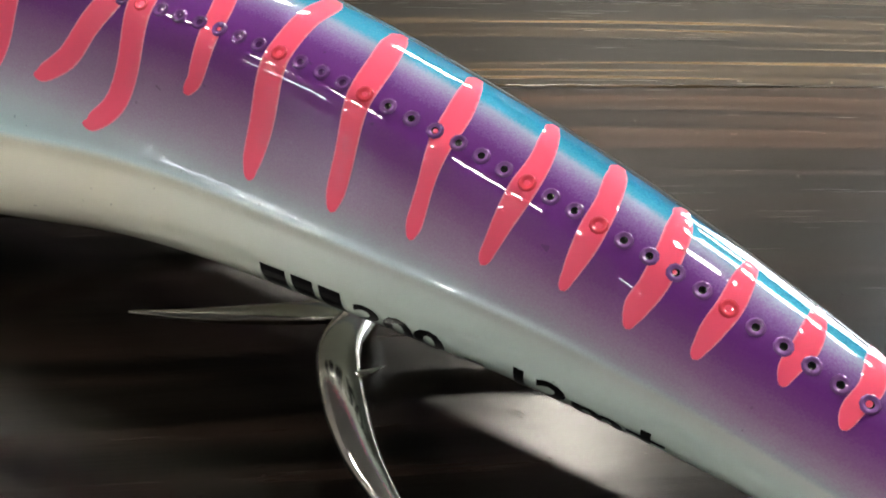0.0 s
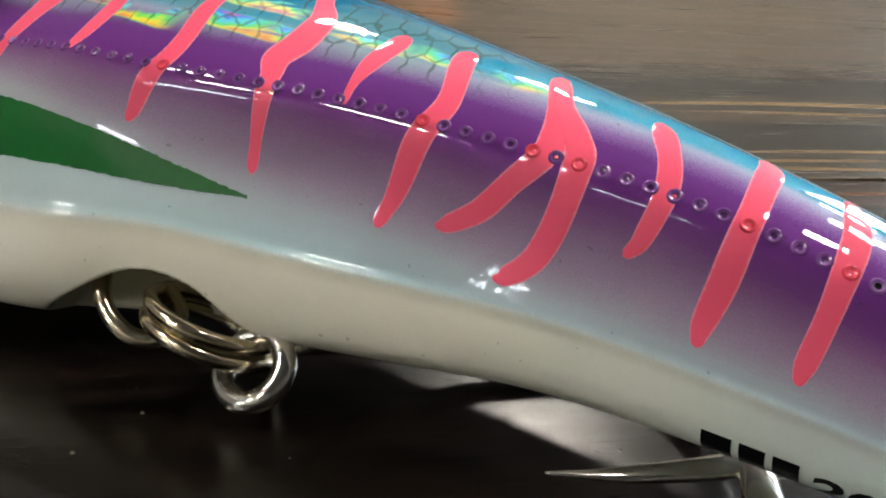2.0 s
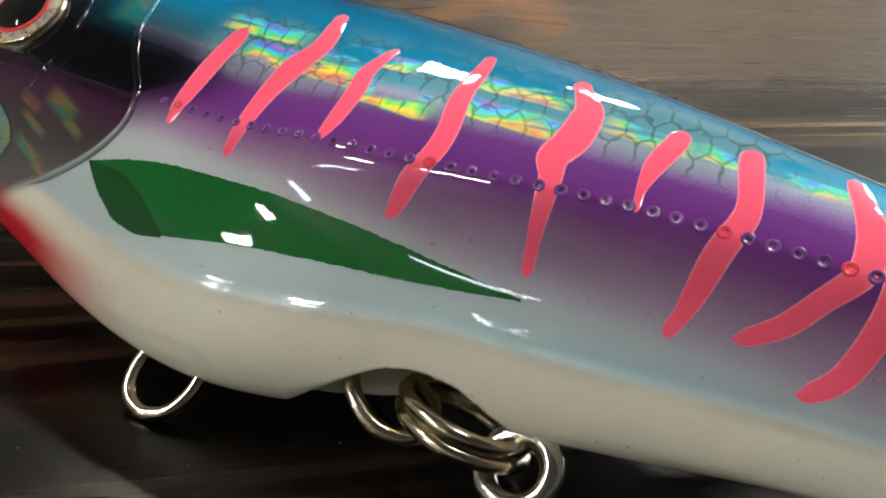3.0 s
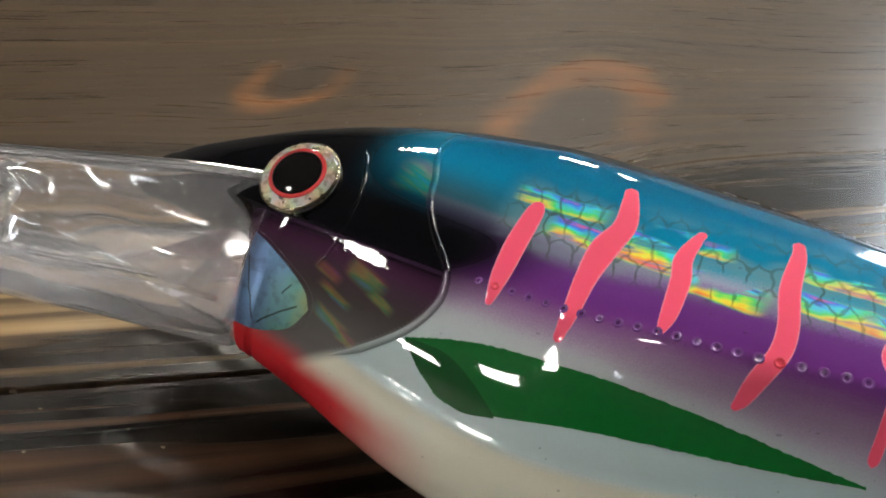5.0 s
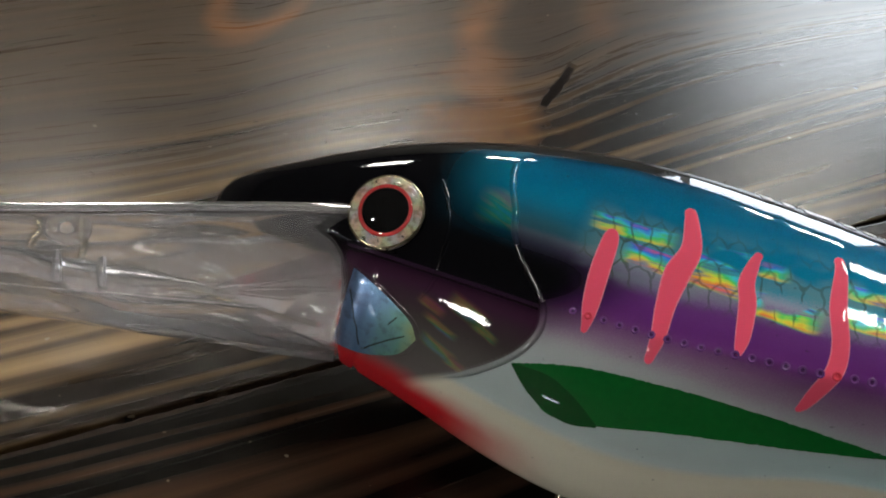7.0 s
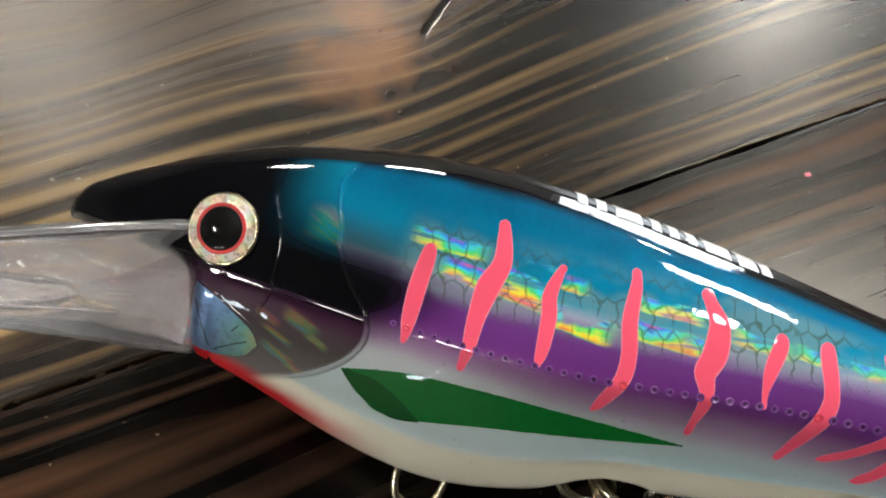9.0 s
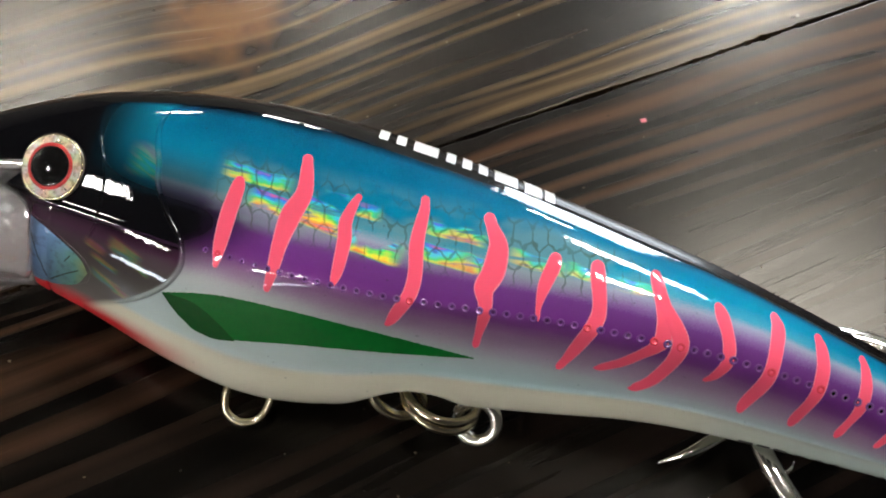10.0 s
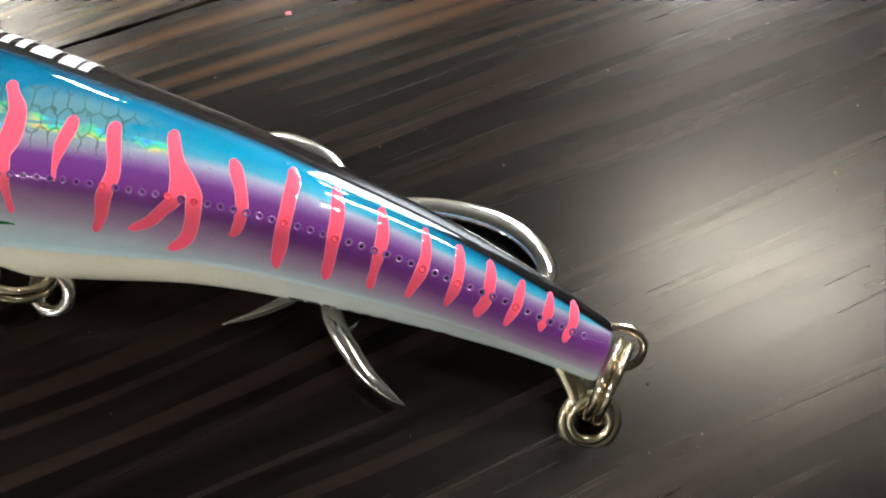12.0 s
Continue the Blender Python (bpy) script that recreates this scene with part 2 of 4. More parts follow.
def clear_material(name, rough=0.04, tint=(0.98, 0.97, 0.98), milk=0.92, wave=1.0):
    """Moulded clear plastic: smooth, with slow waves in its faces and a slight milkiness."""
    g = Graph(name)
    obj = g.place()
    g.set(color=tint, clear=milk, ior=1.58, rough=rough, coat=1.0, coat_rough=0.09)
    g.set(normal=g.bump(g.noise(g.place(obj, (0.4, 1, 1)), 80, 0.6), wave, 0.0085))
    return g.mat


FOIL_CRACKS = ((24.0, -6.0, 27.4, -12.6), (28.2, -12.8, 33.2, -9.6), (31.5, -7.6, 30.6, -8.8))


def foil_material(name):
    """Smoky holographic foil, its iridescent sheen painted in as fixed colour: bluish white at the front, olive green
    behind.
    """
    g = Graph(name)
    obj = g.place()
    x, y, z = g.split(obj)
    run = g.math("ADD", g.math("MULTIPLY", g.math("SUBTRACT", x, 0.0225), 82.0), g.math("MULTIPLY", g.math("SUBTRACT", g.noise(obj, 260, 2), 0.5), 0.5))
    col = g.ramp(run, [(0.0, (0.06, 0.20, 0.60)), (0.3, (0.04, 0.28, 0.72)), (0.55, (0.05, 0.36, 0.66)), (0.8, (0.06, 0.50, 0.40)), (1.0, (0.30, 0.50, 0.16))])
    col = g.mix(0.55, col, (0.20, 0.185, 0.17, 1))
    col = g.mix(g.mul(g.step(g.noise(obj, 700, 3), 0.45, 0.7), 0.4), col, (0.05, 0.05, 0.05, 1))
    for ax, ay, bx, by in FOIL_CRACKS:
        n = math.hypot(bx - ax, by - ay)
        dx, dy = (bx - ax) / n, (by - ay) / n
        qx, qy = g.math("SUBTRACT", g.math("MULTIPLY", x, 1000.0), ax), g.math("SUBTRACT", g.math("MULTIPLY", y, 1000.0), ay)
        off = g.math("ABSOLUTE", g.math("ADD", g.math("SUBTRACT", g.math("MULTIPLY", qx, dy), g.math("MULTIPLY", qy, dx)), g.math("MULTIPLY", g.math("SUBTRACT", g.noise(obj, 500, 2), 0.5), 0.5)))
        run = g.math("ADD", g.math("MULTIPLY", qx, dx), g.math("MULTIPLY", qy, dy))
        crease = g.mul(g.step(off, 0.16, 0.06), g.step(run, -0.2, 0.1), g.step(run, n + 0.2, n - 0.1))
        col = g.mix(g.mul(crease, 0.85), col, (0.02, 0.025, 0.015, 1))
    return g.set(color=col, metal=0.6, rough=0.30, coat=1.0, coat_rough=0.04).mat


def wood_material(name, dark, brown, tan, gloss, relief, warm=(0.1, 0.05, 0.02), reach=(0.0, 0.0)):
    """Dark-stained, brushed plank wood; the table's x runs along the grain."""
    g = Graph(name)
    obj = g.place()
    x, y, z = g.split(obj)
    rnd = g.node("ShaderNodeObjectInfo").outputs["Random"]
    base = g.join(x, y, g.math("MULTIPLY", rnd, 3.0))
    # grain lines are pushed aside by the knots
    bend = g.math("MULTIPLY", g.math("SUBTRACT", g.noise(g.place(base, (3.5, 9, 1)), 1.0, 2.0), 0.5), 0.030)
    ring_all = None
    heart = None
    for kx, ky, klong, kwide in KNOT_PLACES:
        ox, oy = g.math("SUBTRACT", x, kx), g.math("SUBTRACT", y, ky)
        c, sn = math.cos(KNOT_TURN), math.sin(KNOT_TURN)
        dx = g.math("DIVIDE", g.math("ADD", g.math("MULTIPLY", ox, c), g.math("MULTIPLY", oy, sn)), klong)
        dy = g.math("DIVIDE", g.math("SUBTRACT", g.math("MULTIPLY", oy, c), g.math("MULTIPLY", ox, sn)), kwide)
        r = g.math("SQRT", g.math("ADD", g.math("MULTIPLY", dx, dx), g.math("MULTIPLY", dy, dy)))
        push = g.math("DIVIDE", g.math("MULTIPLY", oy, -0.6), g.math("ADD", 1.0, g.math("MULTIPLY", r, r)))
        bend = g.math("ADD", bend, push)
        rr = g.math("MULTIPLY_ADD", g.math("SUBTRACT", g.noise(g.place(base, (40, 90, 1)), 1.0, 2.0), 0.5), 0.5, r)
        ring = g.mul(g.step(rr, 0.50, 0.95), g.step(rr, 1.40, 1.0), g.step(g.noise(g.place(base, (25, 25, 1)), 1.0, 1.0), 0.36, 0.55))
        core = g.step(rr, 0.75, 0.45)
        ring_all = ring if ring_all is None else g.math("MAXIMUM", ring_all, ring)
        heart = core if heart is None else g.math("MAXIMUM", heart, core)
    yb = g.math("ADD", y, bend)
    wide = g.noise(g.join(g.math("MULTIPLY", x, 5.0), g.math("MULTIPLY", yb, 205.0), g.math("MULTIPLY", rnd, 9.0)), 1.0, 1.0, 0.4)
    fine = g.noise(g.join(g.math("MULTIPLY", x, 16.0), g.math("MULTIPLY", yb, 620.0), rnd), 1.0, 3.0, 0.6)
    hair = g.noise(g.join(g.math("MULTIPLY", x, 60.0), g.math("MULTIPLY", yb, 2600.0), rnd), 1.0, 2.0, 0.6)
    area = g.noise(g.place(base, (4.0, 11.0, 1)), 1.0, 2.0, 0.5)
    # growth rings as uneven dark and tan bands
    sway = g.noise(g.join(g.math("MULTIPLY", x, 7.0), g.math("MULTIPLY", yb, 70.0), rnd), 1.0, 2.0, 0.5)
    rings = g.math("SINE", g.math("ADD", g.math("MULTIPLY", yb, 1350.0), g.math("MULTIPLY", sway, 16.0)))
    t = g.math("ADD", g.math("MULTIPLY", wide, 0.62), g.math("MULTIPLY_ADD", rings, 0.044, 0.09))
    t = g.math("ADD", t, g.math("MULTIPLY", fine, 0.10))
    t = g.math("ADD", t, g.math("MULTIPLY", g.math("SUBTRACT", area, 0.5), 0.45))
    t = g.math("ADD", t, g.math("MULTIPLY", g.math("SUBTRACT", hair, 0.5), 0.05))
    # the grain is plainer in the middle of a plank than near the seam
    plain = g.step(g.math("MULTIPLY_ADD", g.math("SUBTRACT", area, 0.5), 0.03, y), 0.088, 0.125)
    t = g.math("MULTIPLY_ADD", g.math("SUBTRACT", t, 0.5), g.math("MULTIPLY_ADD", plain, -1.04, 1.22), 0.5)
    col = g.ramp(t, [(0.32, tuple(0.3 * c for c in dark)), (0.42, dark), (0.50, brown), (0.61, tan), (0.76, tuple(1.4 * c for c in tan))])
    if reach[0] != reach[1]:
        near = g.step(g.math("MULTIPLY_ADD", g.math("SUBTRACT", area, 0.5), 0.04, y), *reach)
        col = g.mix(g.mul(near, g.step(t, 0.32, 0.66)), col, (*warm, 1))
    col = g.mix(g.mul(ring_all, g.math("MULTIPLY_ADD", wide, 0.9, 0.12)), col, (0.24, 0.095, 0.028, 1))
    col = g.mix(g.mul(heart, 0.6), col, (0.03, 0.017, 0.010, 1))
    # stained heart of the split knot, and its dark crack
    ka, kb = to_table(-0.0705, 0.084)
    ca, cb = g.math("SUBTRACT", x, ka), g.math("SUBTRACT", y, kb)
    kx, ky = to_table(-0.083, 0.068)
    cx, cy = g.math("SUBTRACT", x, kx), g.math("SUBTRACT", y, ky)
    rag = g.math("MULTIPLY", g.math("SUBTRACT", g.noise(g.place(base, (70, 70, 1)), 1.0, 3.0), 0.5), 0.016)
    far = g.math("ADD", g.math("SQRT", g.math("ADD", g.math("MULTIPLY", cx, cx), g.math("MULTIPLY", cy, cy))), rag)
    heat = g.mul(g.step(far, 0.024, 0.006), g.step(g.noise(g.join(g.math("MULTIPLY", ca, 60.0), g.math("MULTIPLY", cb, 60.0), 3.0), 1.0, 3.0), 0.38, 0.66))
    col = g.mix(g.mul(heat, 0.6), col, (0.24, 0.105, 0.032, 1))
    tx, ty = to_table(0.12, 0.99)
    across = g.math("ABSOLUTE", g.math("ADD", g.math("SUBTRACT", g.math("MULTIPLY", ca, ty), g.math("MULTIPLY", cb, tx)), g.math("MULTIPLY", rag, 0.12)))
    down = g.math("ABSOLUTE", g.math("ADD", g.math("MULTIPLY", ca, tx), g.math("MULTIPLY", cb, ty)))
    crack = g.mul(g.step(across, 0.0013, 0.0005), g.step(down, 0.011, 0.007))
    col = g.mix(crack, col, (0.006, 0.004, 0.004, 1))
    # raised grains of dust and lacquer, and fine scratches along the grain
    grit = g.math("MAXIMUM", g.step(g.noise(obj, 420, 1), 0.70, 0.76), g.step(g.noise(g.place(obj, shift=(0.7, 0.4, 0)), 800, 1), 0.70, 0.76))
    grit = g.mul(grit, g.step(g.noise(obj, 60, 2), 0.44, 0.60))
    scratch = g.mul(g.step(g.noise(g.join(g.math("MULTIPLY", x, 26.0), g.math("MULTIPLY", y, 1900.0), rnd), 1.0, 1.0), 0.60, 0.72), g.step(g.noise(g.place(base, (14, 40, 1)), 1.0, 2.0), 0.48, 0.62))
    pale = g.mul(g.step(g.noise(obj, 480, 1), 0.775, 0.80), 0.4)
    col = g.mix(pale, col, (0.30, 0.26, 0.19, 1))
    pits = g.math("MAXIMUM", g.step(g.noise(obj, 330, 1), 0.78, 0.82), g.step(g.noise(g.place(obj, (0.6, 1, 1), shift=(0.3, 0.1, 0)), 620, 1), 0.76, 0.80))
    col = g.mix(g.mul(pits, 0.8), col, (0.008, 0.006, 0.004, 1))
    rough = g.math("SUBTRACT", g.math("ADD", 0.17, g.math("MULTIPLY", fine, 0.13)), g.math("MULTIPLY", crack, 0.12))
    rough = g.math("ADD", rough, g.math("ADD", g.math("MULTIPLY", g.math("SUBTRACT", hair, 0.5), 0.10), g.math("MULTIPLY", plain, 0.06)))
    height = g.math("ADD", g.math("ADD", g.math("MULTIPLY", fine, 0.6), g.math("MULTIPLY", hair, 0.22)), g.math("MULTIPLY", wide, 0.7))
    height = g.math("ADD", g.math("SUBTRACT", height, g.math("MULTIPLY", g.math("MAXIMUM", pits, crack), 1.6)), g.math("MULTIPLY", pale, 2.4))
    height = g.math("ADD", height, g.math("MULTIPLY_ADD", grit, 2.0, g.math("MULTIPLY", scratch, 0.18)))
    rough = g.math("MULTIPLY_ADD", scratch, 0.05, rough)
    height = g.math("MULTIPLY", height, g.math("MULTIPLY_ADD", plain, -0.8, 1.0))
    gloss = g.math("MULTIPLY", gloss, g.math("MULTIPLY_ADD", hair, 0.9, 0.55))
    g.set(color=col, rough=rough, spec=gloss, tint=(1.0, 0.94, 0.84), normal=g.bump(height, relief, 0.0004))
    return g.mat


# ---- mesh helpers ----
def mesh_of(name, verts, faces, material, smooth=True):
    me = bpy.data.meshes.new(name)
    me.from_pydata([tuple(map(float, v)) for v in verts], [], faces)
    me.materials.append(material)
    if smooth:
        me.polygons.foreach_set("use_smooth", [True] * len(me.polygons))
    me.update()
    return me


def part(name, data, parent, label="", place=None):
    ob = new(name, data)
    ob.parent = parent
    if place is not None:
        ob.matrix_basis = place
    if label:
        tagged(ob, label)
    return ob


def from_bm(name, bm, material, smooth=True):
    me = bpy.data.meshes.new(name)
    bm.to_mesh(me)
    bm.free()
    me.materials.append(material)
    if smooth:
        me.polygons.foreach_set("use_smooth", [True] * len(me.polygons))
    return me


def box_bm(sx, sy, sz, at=(0, 0, 0), bevel=0.0, segments=2):
    bm = bmesh.new()
    bmesh.ops.create_cube(bm, size=1.0, matrix=Matrix.Translation(at) @ Matrix.Diagonal((sx, sy, sz, 1)))
    if bevel:
        bmesh.ops.bevel(bm, geom=bm.edges[:], offset=bevel, segments=segments, affect="EDGES", profile=0.6)
    return bm


def spline(points, n):
    """A smooth run of n places through the given ones (Catmull-Rom)."""
    p = np.array(points, float)
    p = np.vstack([2 * p[0] - p[1], p, 2 * p[-1] - p[-2]])
    out = []
    for t in np.linspace(0, len(p) - 3 - 1e-6, n):
        i, f = int(t), t - int(t)
        a, b, c, d = p[i:i + 4]
        out.append(0.5 * (2 * b + (c - a) * f + (2 * a - 5 * b + 4 * c - d) * f * f + (3 * b - a - 3 * c + d) * f ** 3))
    return np.array(out)


def tube(path, radii, sides=16, closed=False, flat=1.0, up=(0, 0, 1)):
    """Verts and faces of a round wire along a path; flat squeezes it across its up direction."""
    path = np.array(path, float)
    n = len(path)
    radii = np.broadcast_to(np.array(radii, float), (n,))
    verts, faces = [], []
    for i in range(n):
        if closed:
            d = path[(i + 1) % n] - path[i - 1]
        else:
            d = path[min(i + 1, n - 1)] - path[max(i - 1, 0)]
        d = d / (np.linalg.norm(d) + 1e-12)
        a = np.cross(d, up)
        a = a / (np.linalg.norm(a) + 1e-9)
        b = np.cross(a, d)
        for j in range(sides):
            t = 2 * math.pi * j / sides
            verts.append(path[i] + radii[i] * (math.cos(t) * a + flat * math.sin(t) * b))
    for i in range(n if closed else n - 1):
        for j in range(sides):
            k, m = (j + 1) % sides, (i + 1) % n
            faces.append((i * sides + j, i * sides + k, m * sides + k, m * sides + j))
    if not closed:
        faces.append(tuple(range(sides - 1, -1, -1)))
        faces.append(tuple((n - 1) * sides + j for j in range(sides)))
    return verts, faces


def ring_path(centre, normal, radius, n=40, stretch=1.0, along=(1, 0, 0)):
    nrm = Vector(normal).normalized()
    a = (Vector(along) - nrm * Vector(along).dot(nrm)).normalized()
    b = nrm.cross(a)
    c = Vector(centre)
    return [tuple(c + a * (radius * stretch * math.cos(2 * math.pi * i / n)) + b * (radius * math.sin(2 * math.pi * i / n))) for i in range(n)]


# ---- the lure's shape, in millimetres: u from nose to tail, v to its back, w to its shown flank ----
TOP_U = [0, .8, 3, 8, 15, 23, 31, 40, 48, 57, 66, 76, 86, 96, 106, 117, 128, 138, 149, 159, 169, 180, 190, 200]
TOP_V = [2.8, 4.8, 6.6, 9.4, 13.6, 17.6, 20.8, 23.3, 25.0, 26.2, 26.8, 26.8, 26.4, 25.7, 24.8, 23.6, 22.4, 20.9, 19.0, 17.0, 14.9, 12.0, 8.8, 5.2]
LOW_U = [0, 19, 22, 24, 30, 37, 44, 51, 58, 64, 70, 77, 83, 88, 94, 100, 109, 118, 127, 136, 146, 157, 170, 185, 200]
LOW_V = [-1.2, -1.5, -6, -15.6, -16.6, -18.2, -20.2, -21.8, -22.8, -23.1, -22.5, -20.8, -18.8, -16.5, -14.9, -13.7, -11.8, -9.6, -7.4, -6.1, -5.3, -4.7, -4.1, -4.3, -5.6]
WIDE_U = [0, 3, 8, 16, 26, 40, 48, 55, 64, 70, 75, 86, 98, 107, 118, 128, 143, 151, 159, 166, 172, 178, 188, 192, 200]
WIDE_W = [2.4, 4.2, 6.0, 7.8, 9.6, 11.6, 12.4, 13.1, 14.2, 15.6, 16.7, 17.3, 17.4, 17.1, 16.6, 16.2, 15.4, 14.4, 12.9, 12.1, 11.6, 10.5, 8.6, 7.9, 6.2]
LOW_WIDE_U = [0, 3, 8, 16, 26, 40, 55, 70, 86, 106, 120, 135, 150, 165, 180, 192, 200]
LOW_WIDE_W = [2.4, 4.2, 6.0, 7.8, 9.6, 11.6, 12.9, 13.5, 13.4, 12.6, 11.8, 11.0, 10.0, 9.2, 8.2, 7.2, 6.2]


def eased(u, us, vs, reach):
    reach = min(reach, u, 200 - u)
    return float(np.mean([np.interp(u + reach * s, us, vs) for s in np.linspace(-1, 1, 9)]))


@CACHE
def back(u):
    return eased(u, TOP_U, TOP_V, 4.0)


@CACHE
def keel(u):
    return eased(u, LOW_U, LOW_V, 1.2 if u < 27 else 4.0)


@CACHE
def flank(u):
    return eased(u, WIDE_U, WIDE_W, 4.0)


@CACHE
def roundness(u):
    """How square the section is over the lateral line."""
    return float(np.interp(u, [0, 55, 64, 75, 95, 122, 142, 157, 183, 200], [2.2, 2.2, 2.08, 1.9, 1.92, 2.05, 2.1, 2.3, 2.5, 2.5]))


@CACHE
def lean(u):
    """By how much the lower flank draws in towards the keel."""
    return float(np.interp(u, [0, 60, 80, 96, 120, 150, 200], [.06, .08, .12, .2, .27, .3, .25]))


@CACHE
def flank_low(u):
    """Half width of the body below the lateral line, and on the side that it lies on."""
    return eased(u, LOW_WIDE_U, LOW_WIDE_W, 4.0)


@CACHE
def middle(u):
    """The body curves a little to its shown side towards the tail."""
    return float(np.interp(u, [0, 50, 90, 130, 165, 200], [0, 0, 1, 2.5, 2.5, 2.0]))


LINE_U = [51.5, 58, 66.4, 74.4, 82.5, 98.7, 108.6, 118.1, 126.7, 136.2, 145.6, 160.9, 169.3, 179.7, 187.7, 196]
LINE_V = [.4, .5, .7, 1.3, 1.9, 4.1, 5.6, 6.6, 7.4, 7.9, 7.8, 6.9, 5.7, 4.3, 3.0, 1.9]


@CACHE
def crest(u):
    """Height of the lateral line's crest, where the body is widest."""
    return eased(u, LINE_U, LINE_V, 2.0) + float(np.interp(u, [70, 100, 180, 195], [0.2, 0.9, 0.9, 0.4]))


def low_section(u, v):
    t, b = back(u), keel(u)
    k = min(1.0, max(-1.0, (v - (t + b) / 2) / ((t - b) / 2)))
    return (1 - abs(k) ** 1.9) ** (1 / 1.9) * (1 + lean(u) * k)


def skin(u, v):
    """w of the shown flank at u, v: round above the crest, a swept-in flank with a faint crease below it."""
    m, c, t = middle(u), crest(u), back(u)
    if v >= c:
        x, ridge = min(1.0, (v - c) / (t - c)), float(np.interp(u, [40, 54, 62, 75, 100, 125], [0, 1, 0.5, 0.5, 1, 0]))
        p = roundness(u) + 0.2 * ridge
        slope = float(np.interp(u, [40, 52, 74, 86, 100, 125], [0, 0.32, 0.32, 0.16, 0.16, 0]))
        return m + (flank(u) - m) * ((1 - x ** p) ** (1 / p) - slope * x * (1 - x))
    wide = flank_low(u) + 0.4 - m
    rise = max(0.0, flank(u) - m - wide * low_section(u, c))
    k = (v - keel(u)) / (t - keel(u))
    fold = 0.30 * math.exp(-((k - 0.15) / 0.016) ** 2) * min(1, max(0, (u - 36) / 12)) * min(1, max(0, (190 - u) / 40))
    return m + wide * low_section(u, v) + rise * math.exp(-((v - c) / 4.8) ** 2) + fold * min(1.0, 8 * k)


def skin_normal(u, v):
    e = 0.3
    du = Vector((2 * e, 0, skin(u + e, v) - skin(u - e, v)))
    dv = Vector((0, 2 * e, skin(u, v + e) - skin(u, v - e)))
    return du.cross(dv).normalized()


def skin_angle(u, a, lift=0.0):
    """A place on the skin by the angle a round the length axis (0: back, pi/2: shown flank, pi: keel)."""
    t, b, m, top = back(u), keel(u), middle(u), crest(u)
    c, s = math.cos(a), math.sin(a)
    v = top + ((t - top) if c > 0 else (top - b)) * c
    w = skin(u, v) - m if s >= 0 else (flank_low(u) + m) * low_section(u, v)
    return np.array([u, v + lift * c, m + math.copysign(w, s) + lift * s])


GILL = spline([(41.4, 21.2), (40.0, 18.0), (40.6, 14.6), (42.0, 11.5), (43.0, 8.3), (45.5, 4.6), (48.8, 1.2), (50.2, -1.4), (50.0, -4.3), (47.7, -7.9), (42.9, -11.6), (37.5, -14.2)], 300)
CHEEK = spline([(30.6, 13.2), (32.6, 10.3), (34.2, 6.4), (34.6, 2.0), (34.7, -1.6), (33.4, -5.0)], 300)

LOBE = spline([(22.6, -2.4), (26.5, -3.7), (30.5, -5.5), (33.8, -7.2), (35.3, -9.2), (34.6, -11.4), (31.5, -12.9)], 300)


def band_place(u, over, low, high):
    """Where a height over the lateral line falls in the run of airbrushed colours, 0 at the keel and 1 at the back."""
    line = float(np.interp(u, LINE_U, LINE_V))
    top = float(np.interp(u, [50, 60, 119, 155, 186, 200], [7.4, 7.2, 5.6, 3.9, 2.2, 1.4]))
    bottom = float(np.interp(u, [50, 60, 119, 155, 186, 200], [-1.0, -1.2, -2.8, -3.9, -3.8, -3.4]))
    blue = float(np.interp(u, [50, 60, 119, 155, 186, 200], [9.6, 10.5, 8.8, 5.8, 3.8, 2.6]))
    room = bottom - (low - line)
    xs = [low - line, bottom - min(8.5, 0.72 * room), bottom - min(float(np.interp(u, [70, 110], [3.2, 4.6])), 0.4 * room), bottom, bottom + 2.6, top - 1.6, top, min(top + 1.6, (top + blue) / 2 + 0.3), blue, blue + (2.2 if u < 150 else 1.4), high - line]
    ks = [0.02, 0.13, 0.27, 0.38, 0.52, 0.60, 0.66, 0.71, 0.76, 0.83, 0.96]
    xs = np.maximum.accumulate(np.array(xs) + np.arange(len(xs)) * 1e-3)
    return float(np.interp(over, xs, ks))


# the lure's place: nose on the origin of its own axes
LURE = Matrix(((0.99832, 0.03324, 0.04739, -0.10804), (0.00192, 0.79914, -0.60114, -0.00115), (-0.05785, 0.60022, 0.79774, 0.02039), (0, 0, 0, 1)))
TABLE_Z = -0.0011


def smooth(x):
    x = min(1.0, max(0.0, x))
    return x * x * (3 - 2 * x)


def paint_at(u, v):
    """What the paint follows at u, v: length, height share and colour band; gill cover, height over the lateral line and over the axis."""
    t, b = back(u), keel(u)
    over = v - float(np.interp(u, LINE_U, LINE_V))
    inside = 1.0 if u < 30 else 0.0
    if 30 <= u < 54:
        gap = GILL - (u, v)
        i = int((gap ** 2).sum(1).argmin())
        run = GILL[min(i + 1, len(GILL) - 1)] - GILL[max(i - 1, 0)]
        run = run / np.linalg.norm(run)
        inside = min(1.0, max(0.0, 0.5 + (run[0] * gap[i][1] - run[1] * gap[i][0]) / 1.3))
    return (u / 200, (v - b) / (t - b), band_place(u, over, b, t)), (inside, 0.5 + over / 40, 0.5 + v / 60)


def add_paint(me, info, head):
    for name, rows in (("paint", info), ("head", head)):
        att = me.attributes.new(name, "FLOAT_VECTOR", "POINT")
        att.data.foreach_set("vector", np.array(rows, dtype=np.float32).ravel())
    return me


